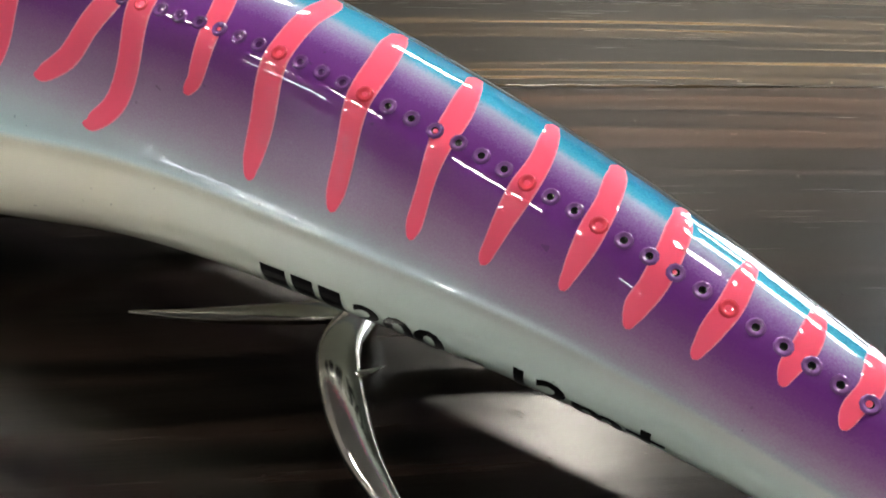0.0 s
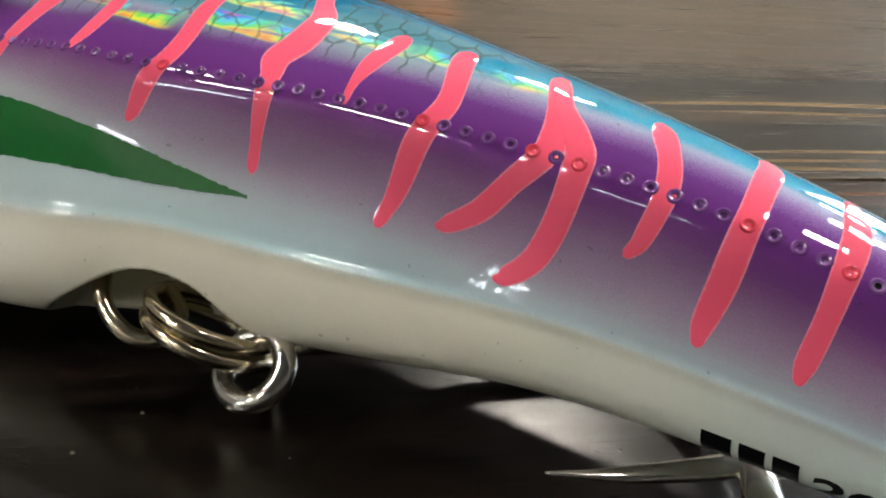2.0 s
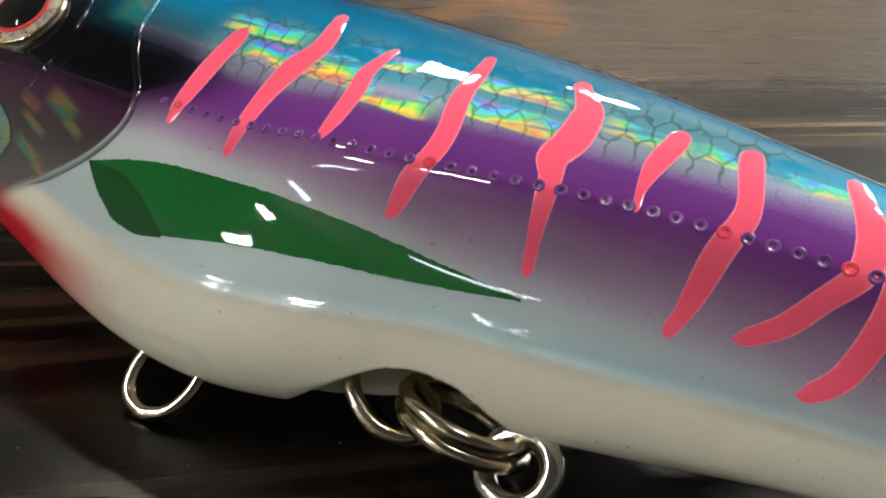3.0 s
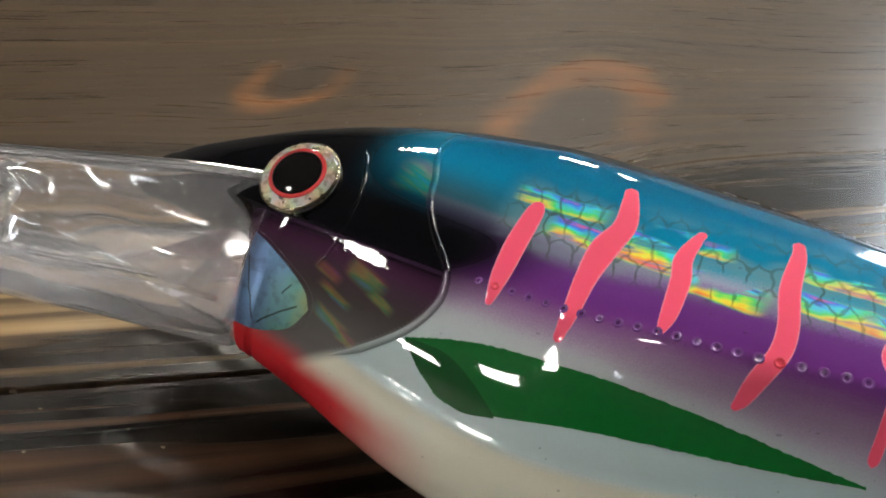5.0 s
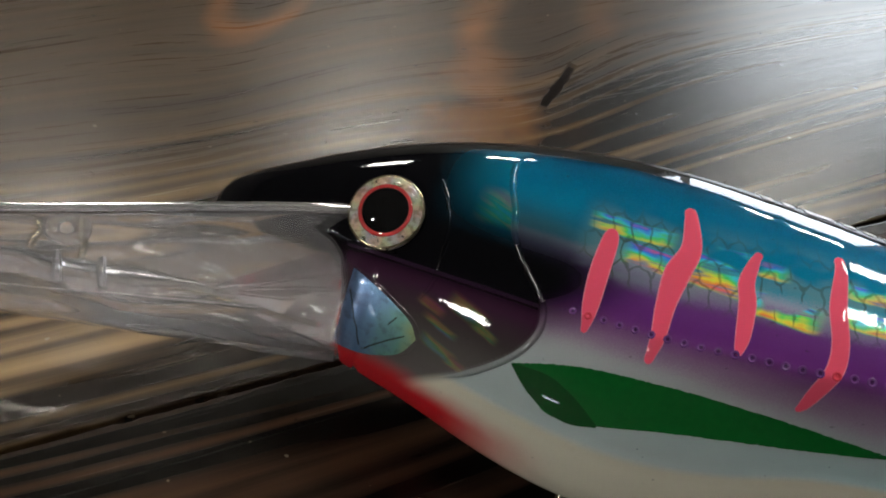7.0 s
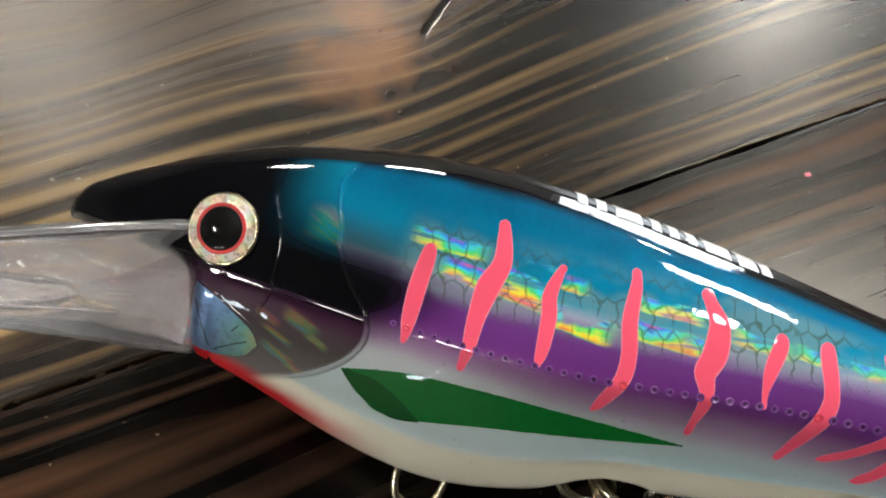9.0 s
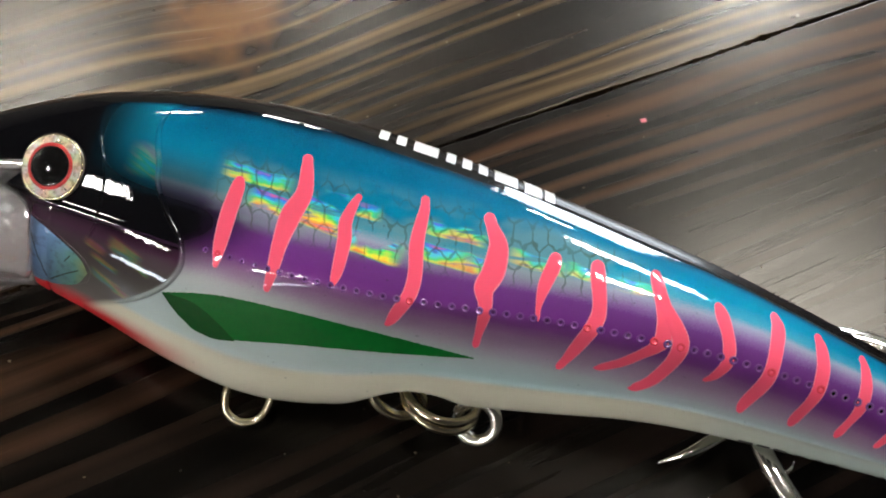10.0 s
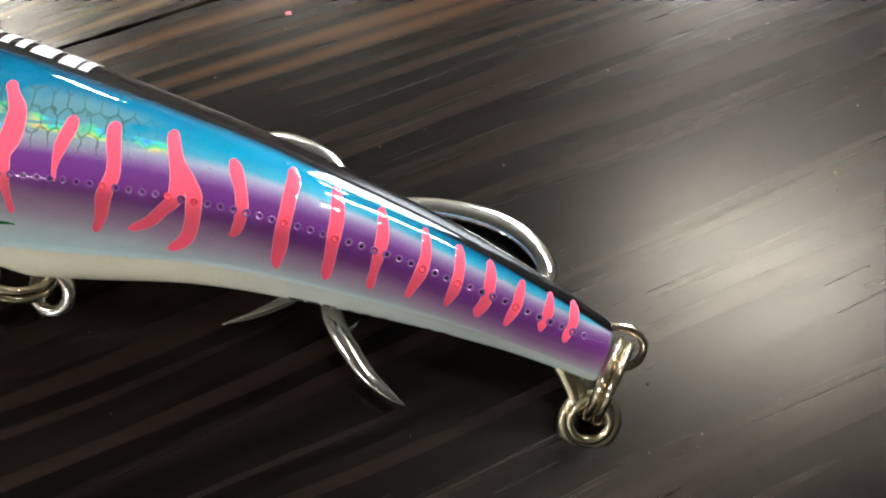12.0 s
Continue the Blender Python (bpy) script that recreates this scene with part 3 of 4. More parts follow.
def ridge_mesh(name, line, radius, material):
    """A fine raised line on the skin, painted like the body under it."""
    line = line[::3]
    sides, path, info, head = 12, [], [], []
    for u, v in line:
        path.append(np.array((u, v, skin(u, v))) - 0.35 * radius * np.array(skin_normal(u, v)))
        one, two = paint_at(u, v)
        info += [one] * sides
        head += [two] * sides
    thick = radius * np.minimum(1.0, np.minimum(np.arange(len(line)) + 1, len(line) - np.arange(len(line))) / 10)
    verts, faces = tube(np.array(path) * MM, thick * MM, sides)
    return add_paint(mesh_of(name, verts, faces, material), info, head)


def body_mesh(material):
    us = sorted(set(list(np.arange(0, 17, 0.7)) + list(np.arange(17, 28, 0.25)) + list(np.arange(28, 56, 0.28)) + list(np.arange(56, 76, 0.8)) + list(np.arange(76, 108, 0.25)) + list(np.arange(108, 199.2, 0.8)) + [199.3, 199.7, 200.0]))
    n = 280
    verts, faces, info, head = [], [], [], []
    for u in us:
        shrink = 1.0 if u < 199.3 else {199.3: 0.985, 199.7: 0.95}.get(u, 0.88)
        t, b, f = back(u), keel(u), flank(u)
        for j in range(n):
            a = 2 * math.pi * j / n
            p = skin_angle(u, a)
            c = (t + b) / 2
            p[1], p[2] = c + (p[1] - c) * shrink, middle(u) + (p[2] - middle(u)) * shrink
            one, two = paint_at(u, p[1])
            info.append(one)
            head.append(two)
            # recess in the belly for the hook hanger, open to the shown side
            if 76 < u < 108 and p[1] < c:
                reach = eased(u, [75, 79, 85.4, 90, 98, 104.5, 109], [-5, 0.6, 4.4, 5.6, 4.2, -1.5, -6], 3.0)
                near = smooth((reach - p[2]) / 1.3 + 0.5) * smooth((p[2] + 5.2) / 1.2)
                p[1] += 10.5 * smooth((u - 77) / 4) * smooth((107 - u) / 4) * near
            verts.append(p * MM)
    for i in range(len(us) - 1):
        for j in range(n):
            k = (j + 1) % n
            faces.append((i * n + j, i * n + k, (i + 1) * n + k, (i + 1) * n + j))
    faces.append(tuple(range(n - 1, -1, -1)))
    last = (len(us) - 1) * n
    faces.append(tuple(last + j for j in range(n)))
    return add_paint(mesh_of("body", verts, faces, material), info, head)


def stripe_mesh(points, material, lift=0.05):
    """A painted stripe on the flank: rows of u, v and half width along u."""
    run = spline(points, 60)
    run[:, 2] = np.maximum(run[:, 2], np.minimum(0.62 * run[:, 2].max(), 0.85 * np.interp(np.arange(60), [0, 9, 50, 59], [run[9, 2], run[9, 2], run[50, 2], run[50, 2]])))
    walked = np.concatenate([[0], np.cumsum(np.linalg.norm(np.diff(run[:, :2], axis=0), axis=1))])
    for i in range(60):
        r = run[i, 2]
        d = min(1.0, min(walked[i], (walked[-1] - walked[i]) * 0.6) / r)
        run[i, 2] = r * math.sqrt(max(0.0, 1 - (1 - d) ** 2))
    across = np.linspace(-1, 1, 9)
    verts, faces, edge = [], [], []
    n = len(run)
    for i, (u, v, h) in enumerate(run):
        d = run[min(i + 1, n - 1)][:2] - run[max(i - 1, 0)][:2]
        d = d / (np.linalg.norm(d) + 1e-9)
        side = np.array([d[1], -d[0]])
        if side[0] < 0:
            side = -side
        h = max(0.02, h * (0.45 + 0.55 * abs(side[0])))
        for s in across:
            x, y = u + side[0] * h * s, v + side[1] * h * s
            nr = skin_normal(x, y)
            verts.append(np.array((x, y, skin(x, y))) * MM + np.array(nr) * lift * MM * (1 - 0.75 * abs(s) ** 4))
            end = max(0.0, 1 - min(i, n - 1 - i) / 2.5)
            edge.append(max(abs(s), end))
    m = len(across)
    for i in range(n - 1):
        for j in range(m - 1):
            faces.append((i * m + j, (i + 1) * m + j, (i + 1) * m + j + 1, i * m + j + 1))
    me = mesh_of("stripe", verts, faces, material)
    att = me.attributes.new("edge", "FLOAT", "POINT")
    att.data.foreach_set("value", np.array(edge, dtype=np.float32))
    return me


def patch_mesh(name, upper, lower, material, lift=0.06, n=70, m=14, fuzz=0.0):
    """A painted field on the flank between two edges that run along u."""
    a, b = spline(upper, n), spline(lower, n)
    verts, faces = [], []
    rng = random.Random(5)
    for i in range(n):
        up, down = fuzz * rng.uniform(-1, 1), fuzz * rng.uniform(-1, 1)
        for j in range(m):
            u, v = a[i] + (b[i] - a[i]) * j / (m - 1)
            v += up if j == 0 else down if j == m - 1 else 0.0
            verts.append(np.array((u, v, skin(u, v))) * MM + np.array(skin_normal(u, v)) * lift * MM)
    for i in range(n - 1):
        for j in range(m - 1):
            faces.append((i * m + j, i * m + j + 1, (i + 1) * m + j + 1, (i + 1) * m + j))
    return mesh_of(name, verts, faces, material)


def wrapped(name, flat_verts, faces, material, lift):
    """A flat drawing (u, angle) wrapped round the body."""
    return mesh_of(name, [skin_angle(u, a, lift) * MM for u, a in flat_verts], faces, material, smooth=False)


def bar_on_skin(name, u0, u1, a0, a1, material, lift=0.06, n=6, m=8, slant=0.0):
    fv = [(u0 + (u1 - u0) * i / (n - 1) + slant * j / (m - 1), a0 + (a1 - a0) * j / (m - 1)) for i in range(n) for j in range(m)]
    faces = [(i * m + j, i * m + j + 1, (i + 1) * m + j + 1, (i + 1) * m + j) for i in range(n - 1) for j in range(m - 1)]
    return wrapped(name, fv, faces, material, lift)


# ---- materials ----
SEAM = radians(41.1)


def to_table(x, y):
    return math.cos(SEAM) * x + math.sin(SEAM) * y, -math.sin(SEAM) * x + math.cos(SEAM) * y


KNOT_TURN = radians(52)
KNOT_PLACES = tuple((*to_table(x, y), a, b) for x, y, a, b in ((-0.142, 0.091, 0.0205, 0.0085), (-0.081, 0.112, 0.037, 0.0145)))
PAINT = paint_material()
STRIPE = stripe_material()
GREEN = plain_material("green_fin_paint", (0.003, 0.115, 0.018), 0.4, coat=1.0, scale=900)
GREEN_DARK = plain_material("dark_green_fin_paint", (0.002, 0.062, 0.010), 0.4, coat=1.0, scale=900)
BLACK = plain_material("black_print", (0.004, 0.004, 0.005), 0.35, coat=0.6)
PUPIL = plain_material("pupil_black", (0.002, 0.002, 0.002), 0.8, coat=0.01)
WHITE = plain_material("white_print", (0.80, 0.80, 0.80), 0.4, coat=0.6, vary=0.03)
CHROME = chrome_material("chrome_wire", (0.66, 0.58, 0.42), 0.17)
STEEL = chrome_material("hook_steel", (0.86, 0.83, 0.76), 0.13)
CLEAR = clear_material("clear_plastic", 0.06, (0.97, 0.95, 0.96), 0.93)
CLEAR_EDGE = clear_material("clear_plastic_edge", 0.06, (0.97, 0.95, 0.96), 0.93, 0.08)
FOIL = foil_material("cheek_foil")
WOOD = wood_material("stained_wood", (0.014, 0.009, 0.006), (0.060, 0.037, 0.018), (0.172, 0.113, 0.052), 0.30, 0.12)
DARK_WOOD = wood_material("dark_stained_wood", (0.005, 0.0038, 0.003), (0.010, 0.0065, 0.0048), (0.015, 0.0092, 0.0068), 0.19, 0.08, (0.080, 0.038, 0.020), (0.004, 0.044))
PLASTER = plain_material("wall_paint", (0.12, 0.115, 0.108), 0.8, scale=6, vary=0.05)
PALE_PLASTER = plain_material("pale_wall_paint", (0.24, 0.23, 0.205), 0.8, scale=6, vary=0.05)
CEIL = plain_material("ceiling_paint", (0.11, 0.107, 0.102), 0.85, scale=6, vary=0.04)
FLOOR = plain_material("floor_vinyl", (0.10, 0.085, 0.07), 0.5, scale=8, vary=0.2)
FRAME = plain_material("white_frame", (0.75, 0.75, 0.74), 0.45, scale=20, vary=0.05)


def glow_material(name, color, strength):
    g = Graph(name)
    return g.set(color=(0.8, 0.8, 0.8), glow=strength, glow_color=color).mat


# ---- the room ----
ROOM = (-2.4, 2.4, -3.6, 2.6)
FLOOR_Z, CEIL_Z = -0.75, 1.72


def slab(name, x0, x1, y0, y1, z0, z1, material, label, category):
    ob = new(name, from_bm(name, box_bm(x1 - x0, y1 - y0, z1 - z0, ((x0 + x1) / 2, (y0 + y1) / 2, (z0 + z1) / 2)), material, False))
    return tagged(ob, label, category, kind="structure")


x0, x1, y0, y1 = ROOM
slab("floor", x0 - .1, x1 + .1, y0 - .1, y1 + .1, FLOOR_Z - 0.1, FLOOR_Z, FLOOR, "dull brown room floor under the table", "floor")
slab("ceiling", x0 - .1, x1 + .1, y0 - .1, y1 + .1, CEIL_Z, CEIL_Z + 0.1, CEIL, "plain dim ceiling over the table", "ceiling")
slab("wall_west", x0 - .1, x0, y0, y1, FLOOR_Z, CEIL_Z, PLASTER, "plain painted wall", "wall")
slab("wall_east", x1, x1 + .1, y0, y1, FLOOR_Z, CEIL_Z, PLASTER, "plain painted wall", "wall")
def window_wall(name, y, out, plaster, openings):
    """A wall across y with windows in it; out: +1 if it faces north, -1 south. Openings: number, x0, x1, z0, z1, sky."""
    wall = new(name)
    tagged(wall, "plain painted wall with bright windows", "wall", kind="structure")
    spans, last = [], x0 - .1
    for number, wx0, wx1, wz0, wz1, glow in openings:
        spans += [(last, wx0, FLOOR_Z, CEIL_Z), (wx0, wx1, FLOOR_Z, wz0), (wx0, wx1, wz1, CEIL_Z)]
        last = wx1
    spans.append((last, x1 + .1, FLOOR_Z, CEIL_Z))
    for a0, a1, b0, b1 in spans:
        part("wall_panel", from_bm("wall_panel", box_bm(a1 - a0, 0.1, b1 - b0, ((a0 + a1) / 2, y + 0.05 * out, (b0 + b1) / 2)), plaster, False), wall)
    for number, wx0, wx1, wz0, wz1, glow in openings:
        window = new(f"window_{number}")
        tagged(window, "white framed window with bright daylight outside", "window", kind="structure")
        cx, cz = (wx0 + wx1) / 2, (wz0 + wz1) / 2
        for sx, sz, px, pz in ((wx1 - wx0, 0.04, cx, wz0 + 0.02), (wx1 - wx0, 0.04, cx, wz1 - 0.02), (0.04, wz1 - wz0 - 0.08, wx0 + 0.02, cz), (0.04, wz1 - wz0 - 0.08, wx1 - 0.02, cz)):
            part("window_frame", from_bm("window_frame", box_bm(sx, 0.05, sz, (px, y + 0.04 * out, pz), 0.004), FRAME), window)
        outside = new("backdrop", from_bm("backdrop", box_bm(wx1 - wx0 + 0.5, 0.02, wz1 - wz0 + 0.5, (cx, y + 0.35 * out, cz)), glow, False))
        tagged(outside, "bright overcast sky outside the window", "sky", kind="structure")


SKY = glow_material("bright_sky", (0.80, 0.90, 1.0, 1), WINDOW)
window_wall("wall_north", y1, 1, PALE_PLASTER, ((1, 0.10, 0.84, 0.34, 1.56, SKY),))
window_wall("wall_south", y0, -1, PALE_PLASTER, ((2, -2.32, -1.62, 0.66, 0.88, SKY), (3, -0.50, -0.24, 0.80, 0.94, SKY)))

DIFFUSER = glow_material("lamp_diffuser", (1.0, 0.96, 0.89, 1), LAMP)
LONG_DIFFUSER = glow_material("long_lamp_diffuser", (1.0, 0.96, 0.89, 1), 0.5 * LAMP)


def ceiling_light(x, y, sx, sy, glow=DIFFUSER):
    lamp = new("ceiling_light")
    lamp.location = (x, y, CEIL_Z)
    tagged(lamp, "lit white ceiling light panel", "ceiling light", group="ceiling lights")
    for fx, fy, px, py in ((sx + .04, .02, 0, sy / 2 + .01), (sx + .04, .02, 0, -sy / 2 - .01), (.02, sy, sx / 2 + .01, 0), (.02, sy, -sx / 2 - .01, 0)):
        part("frame", from_bm("frame", box_bm(fx, fy, 0.04, (px, py, -0.02), 0.003), FRAME), lamp)
    part("diffuser", from_bm("diffuser", box_bm(sx, sy, 0.02, (0, 0, -0.022)), glow, False), lamp)
    return lamp


for spot in ((-0.74, 2.05, 0.24, 0.24), (-1.26, 1.34, 0.22, 0.22), (-0.85, -2.50, 0.30, 0.24), (-1.75, -3.00, 0.30, 0.22), (-1.36, -1.10, 0.25, 0.24), (0.60, 1.14, 0.46, 0.28, LONG_DIFFUSER), (0.42, 0.20, 0.13, 0.13), (0.42, 2.14, 0.22, 0.18)):
    ceiling_light(*spot)

# ---- the table ----
table = new("table")
table.matrix_basis = pose(0, 0, TABLE_Z, 0, 0, 41.1)
tagged(table, "dark-stained wooden plank table with brushed grain", "table")
SEAM_S, WIDTH, GAP = 0.0527, 0.215, 0.0005


def plank_mesh(ya, yb, material):
    """A plank whose long edges are rounded and a little ragged."""
    xs = np.concatenate([np.linspace(-0.75, -0.25, 40, endpoint=False), np.linspace(-0.25, 0.25, 420, endpoint=False), np.linspace(0.25, 0.75, 41)])
    r = 0.0004
    prof = [(0.0, -0.03)] + [(r * (1 - math.cos(a)), r * (math.sin(a) - 1)) for a in np.linspace(0, math.pi / 2, 5)]
    verts, faces = [], []
    for x in xs:
        rag = [0.0004 * noise.noise((x * 120, y * 7, 0.3)) + 0.0005 * max(0.0, noise.noise((x * 420, y * 9, 1.7)) - 0.25) * 2 for y in (ya, yb)]
        row = [(x, ya + rag[0] + a, b) for a, b in prof] + [(x, yb - rag[1] - a, b) for a, b in reversed(prof)]
        verts += row
    m = 2 * len(prof)
    for i in range(len(xs) - 1):
        for j in range(m):
            k = (j + 1) % m
            faces.append((i * m + j, (i + 1) * m + j, (i + 1) * m + k, i * m + k))
    faces += [tuple(range(m)), tuple((len(xs) - 1) * m + j for j in range(m - 1, -1, -1))]
    return mesh_of("plank", verts, faces, material, smooth=False)


for i in range(-3, 3):
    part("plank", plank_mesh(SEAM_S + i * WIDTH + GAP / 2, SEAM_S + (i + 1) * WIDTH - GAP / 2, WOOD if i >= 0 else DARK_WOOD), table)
for sx in (-0.68, 0.68):
    for sy in (SEAM_S - 2.8 * WIDTH, SEAM_S + 2.8 * WIDTH):
        part("leg", from_bm("leg", box_bm(0.06, 0.06, 0.72 - 0.0016, (sx, sy, -0.03 - 0.3592), 0.004), WOOD), table)

# ---- the lure ----
lure = new("fishing_lure")
lure.matrix_basis = LURE
tagged(lure, "glossy purple, blue and white minnow lure with pink stripes", "fishing lure")
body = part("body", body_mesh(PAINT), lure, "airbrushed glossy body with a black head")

part("gill_ridge", ridge_mesh("gill_ridge", GILL, 0.50, PAINT), body, "raised edge of the gill cover")
part("cheek_ridge", ridge_mesh("cheek_ridge", CHEEK, 0.30, PAINT), body, "fine raised line behind the eye")
part("cheek_ridge", ridge_mesh("cheek_ridge", LOBE, 0.15, PAINT), body, "fine raised line round the cheek foil")

STRIPES = []


def stripe(*points, lift=0.05):
    low_first = sorted(points, key=lambda q: q[1])
    STRIPES.append(([q[1] for q in low_first], [q[0] for q in low_first], [q[2] for q in low_first]))
    return part("stripe", stripe_mesh(points, STRIPE, lift), body)


stripe((55.3, 13.3, 0.68), (55.4, 11.4, 1.18), (55.3, 7.0, 1.35), (55.5, 2.6, 1.18), (55.7, 0.0, 0.76), (55.7, -1.7, 0.25))
stripe((64.3, 19.7, 0.42), (65.0, 17.8, 1.01), (65.9, 13.7, 1.43), (65.0, 9.9, 1.76), (64.7, 5.4, 1.34), (64.9, 1.1, 1.01), (64.8, -1.1, 0.76), (64.7, -2.9, 0.34))
stripe((74.6, 16.2, 0.34), (74.1, 14.6, 0.75), (73.7, 11.5, 1.09), (74.4, 8.7, 1.17), (74.8, 4.6, 1), (74.8, 2.5, 0.67), (74.8, 1.5, 0.25))
stripe((84.3, 19.0, 0.42), (84.9, 16.9, 0.84), (85.3, 11.9, 1.17), (86.5, 7.2, 1.17), (86.6, 3.9, 1.17), (85.5, 0.6, 1.08), (84.8, -1.4, 0.76), (84.2, -2.3, 0.34))
stripe((94.4, 19.3, 0.34), (95.8, 17.4, 1.09), (97.5, 14.9, 1.58), (97.9, 11.1, 1.84), (97.3, 8.3, 1.67), (98.1, 6.1, 1.17), (98.5, 4.1, 1), (98.6, 1.0, 0.67), (98.8, -1.9, 0.34))
stripe((106.3, 16.6, 0.83), (106.5, 14.7, 1.17), (106.0, 11.4, 1.08), (106.0, 8.2, 0.5), (106.5, 5.8, 0.33))
stripe((112.8, 17.4, 1), (113.5, 15.0, 1.25), (114.9, 11.0, 1.17), (115.1, 8.5, 1.25), (114.1, 4.6, 1.25), (113.3, 1.3, 0.94), (112.3, -1.5, 0.34))
stripe((121.8, 18.4, 0.67), (122.7, 16.6, 1.09), (124.2, 13.7, 1.17), (125.5, 10.6, 1.42), (125.5, 8.0, 1.33), (123.5, 5.3, 1.09), (121.4, 2.9, 1.1), (118.7, 1.0, 0.94), (117.7, 0.6, 0.51))
stripe((121.8, 18.4, 0.67), (122.7, 16.7, 1.09), (124.5, 13.8, 1.17), (126.9, 11.2, 1.5), (128.5, 8.9, 1.42), (128.5, 5.3, 1.26), (127.3, 1.4, 1.2), (125.2, -0.8, 1.04), (124.2, -1.2, 0.52), lift=0.08)
stripe((132.3, 16.4, 0.55), (133.5, 14.9, 1.18), (135.0, 12.5, 1.09), (136.0, 10.1, 1.09), (136.3, 7.9, 1), (135.6, 5.2, 0.83), (134.5, 3.9, 0.37))
stripe((141.6, 17.4, 0.55), (142.7, 15.4, 1.18), (143.0, 12.7, 1.18), (143.2, 9.1, 1.18), (143.0, 5.2, 1.28), (142.5, 1.9, 1.03), (142.6, 0.1, 0.47))
stripe((149.2, 16.2, 0.37), (150.1, 14.5, 1), (151.0, 11.9, 1.18), (151.3, 9.2, 1.18), (151.3, 5.3, 1), (151.0, 1.9, 0.93), (151.0, 0.4, 0.47))
stripe((157.1, 14.9, 0.37), (158.0, 13.2, 0.82), (158.8, 10.3, 1.09), (158.9, 7.5, 1), (158.7, 4.5, 0.73), (158.5, 1.8, 0.75), (158.5, 0.8, 0.37))
stripe((164.8, 13.4, 0.37), (165.6, 11.8, 0.73), (166.3, 9.2, 0.91), (166.2, 6.3, 1.09), (165.5, 3.6, 0.83), (164.8, 1.1, 0.47))
stripe((170.9, 12.1, 0.37), (171.6, 10.6, 0.82), (172.2, 8.1, 0.91), (172.2, 5.2, 1.01), (171.8, 3.1, 0.74), (171.4, 1.5, 0.28))
stripe((176.5, 10.9, 0.37), (177.3, 9.0, 0.91), (177.7, 6.3, 1.01), (177.6, 4.0, 1.01), (177.0, 2.3, 0.92), (176.8, 0.9, 0.47))
stripe((182.7, 9.1, 0.46), (182.8, 7.0, 0.82), (182.8, 4.7, 0.92), (182.3, 2.7, 0.83), (181.8, 0.8, 0.37))
stripe((187.7, 8.2, 0.28), (188.1, 6.6, 0.74), (188.2, 4.5, 0.92), (187.8, 2.7, 0.74), (187.8, 1.4, 0.37))
stripe((191.9, 7.6, 0.37), (192.5, 6.1, 0.83), (192.8, 3.9, 0.83), (192.3, 2.0, 0.74), (192.2, 0.5, 0.46))

fin = part("painted_fin", patch_mesh("painted_fin", [(48.3, -8.3), (53.9, -6.6), (59.9, -5.5), (73.0, -4.4), (86.1, -3.9), (99.1, -3.6)],
                                     [(48.3, -8.5), (52.0, -11.6), (57.5, -13.2), (72.4, -9.8), (86.9, -6.7), (99.2, -3.8)], GREEN, n=160, fuzz=0.07), body, "painted dark green side fin")
part("fin_root", patch_mesh("fin_root", [(48.2, -8.3), (51.0, -8.2), (53.8, -8.4), (57.4, -9.9), (61.4, -12.4)],
                            [(48.2, -8.5), (50.6, -10.6), (53.8, -12.5), (57.6, -13.4), (61.4, -12.7)], GREEN_DARK, 0.10, 24, 10), body, "darker green fin root")


# pores of the lateral line
def pore_mesh(material, heart=None):
    prof = ((0.72, -0.06), (0.64, 0.08), (0.55, 0.12), (0.44, 0.06), (0.30, -0.05), (0.14, -0.09))
    n = 10
    verts = [(r * MM * math.cos(2 * math.pi * j / n), r * MM * math.sin(2 * math.pi * j / n), h * MM) for r, h in prof for j in range(n)]
    faces = [(i * n + j, i * n + (j + 1) % n, (i + 1) * n + (j + 1) % n, (i + 1) * n + j) for i in range(len(prof) - 1) for j in range(n)]
    faces.append(tuple((len(prof) - 1) * n + j for j in range(n)))
    me = mesh_of("pore", verts, faces, material)
    if heart:
        me.materials.append(heart)
        for poly in me.polygons:
            poly.material_index = 1 if poly.index >= 4 * n else 0
    return me


LATERAL = spline(list(zip(LINE_U, LINE_V)), 2000)
PORE = plain_material("pore_paint", (0.17, 0.06, 0.23), 0.16, coat=1.0, scale=900, vary=0.3)
PORE_RIM = plain_material("pore_rim_paint", (0.19, 0.08, 0.25), 0.16, coat=1.0, scale=900, vary=0.3)
PORE_PINK = plain_material("pore_on_stripe", (0.80, 0.07, 0.11), 0.16, coat=1.0, scale=900)
PORE_HEART = plain_material("pore_heart_paint", (0.07, 0.016, 0.10), 0.3, coat=1.0, scale=900)
pore, pore_open, pore_pink = pore_mesh(PORE, PORE_HEART), pore_mesh(PORE_RIM, BLACK), pore_mesh(PORE_PINK)
walked, last = 0.0, LATERAL[0]
for p in LATERAL:
    walked += float(np.linalg.norm(p - last))
    last = p
    if walked >= 2.05:
        walked = 0.0
        u, v = p[0], crest(p[0])
        nr = skin_normal(u, v)
        q = nr.to_track_quat("Z", "Y").to_matrix().to_4x4()
        inside = any(abs(u - np.interp(v, us, vs)) < np.interp(v, us, hs) - 0.35 and us[0] <= v <= us[-1] for us, vs, hs in STRIPES)
        part("pore", pore_pink if inside else (pore_open if u > 150 else pore), body, place=Matrix.Translation(Vector((u, v, skin(u, v))) * MM + nr * 0.10 * MM) @ q @ Matrix.Scale(float(np.interp(u, [52, 80, 130], [0.72, 0.88, 1.0])), 4))

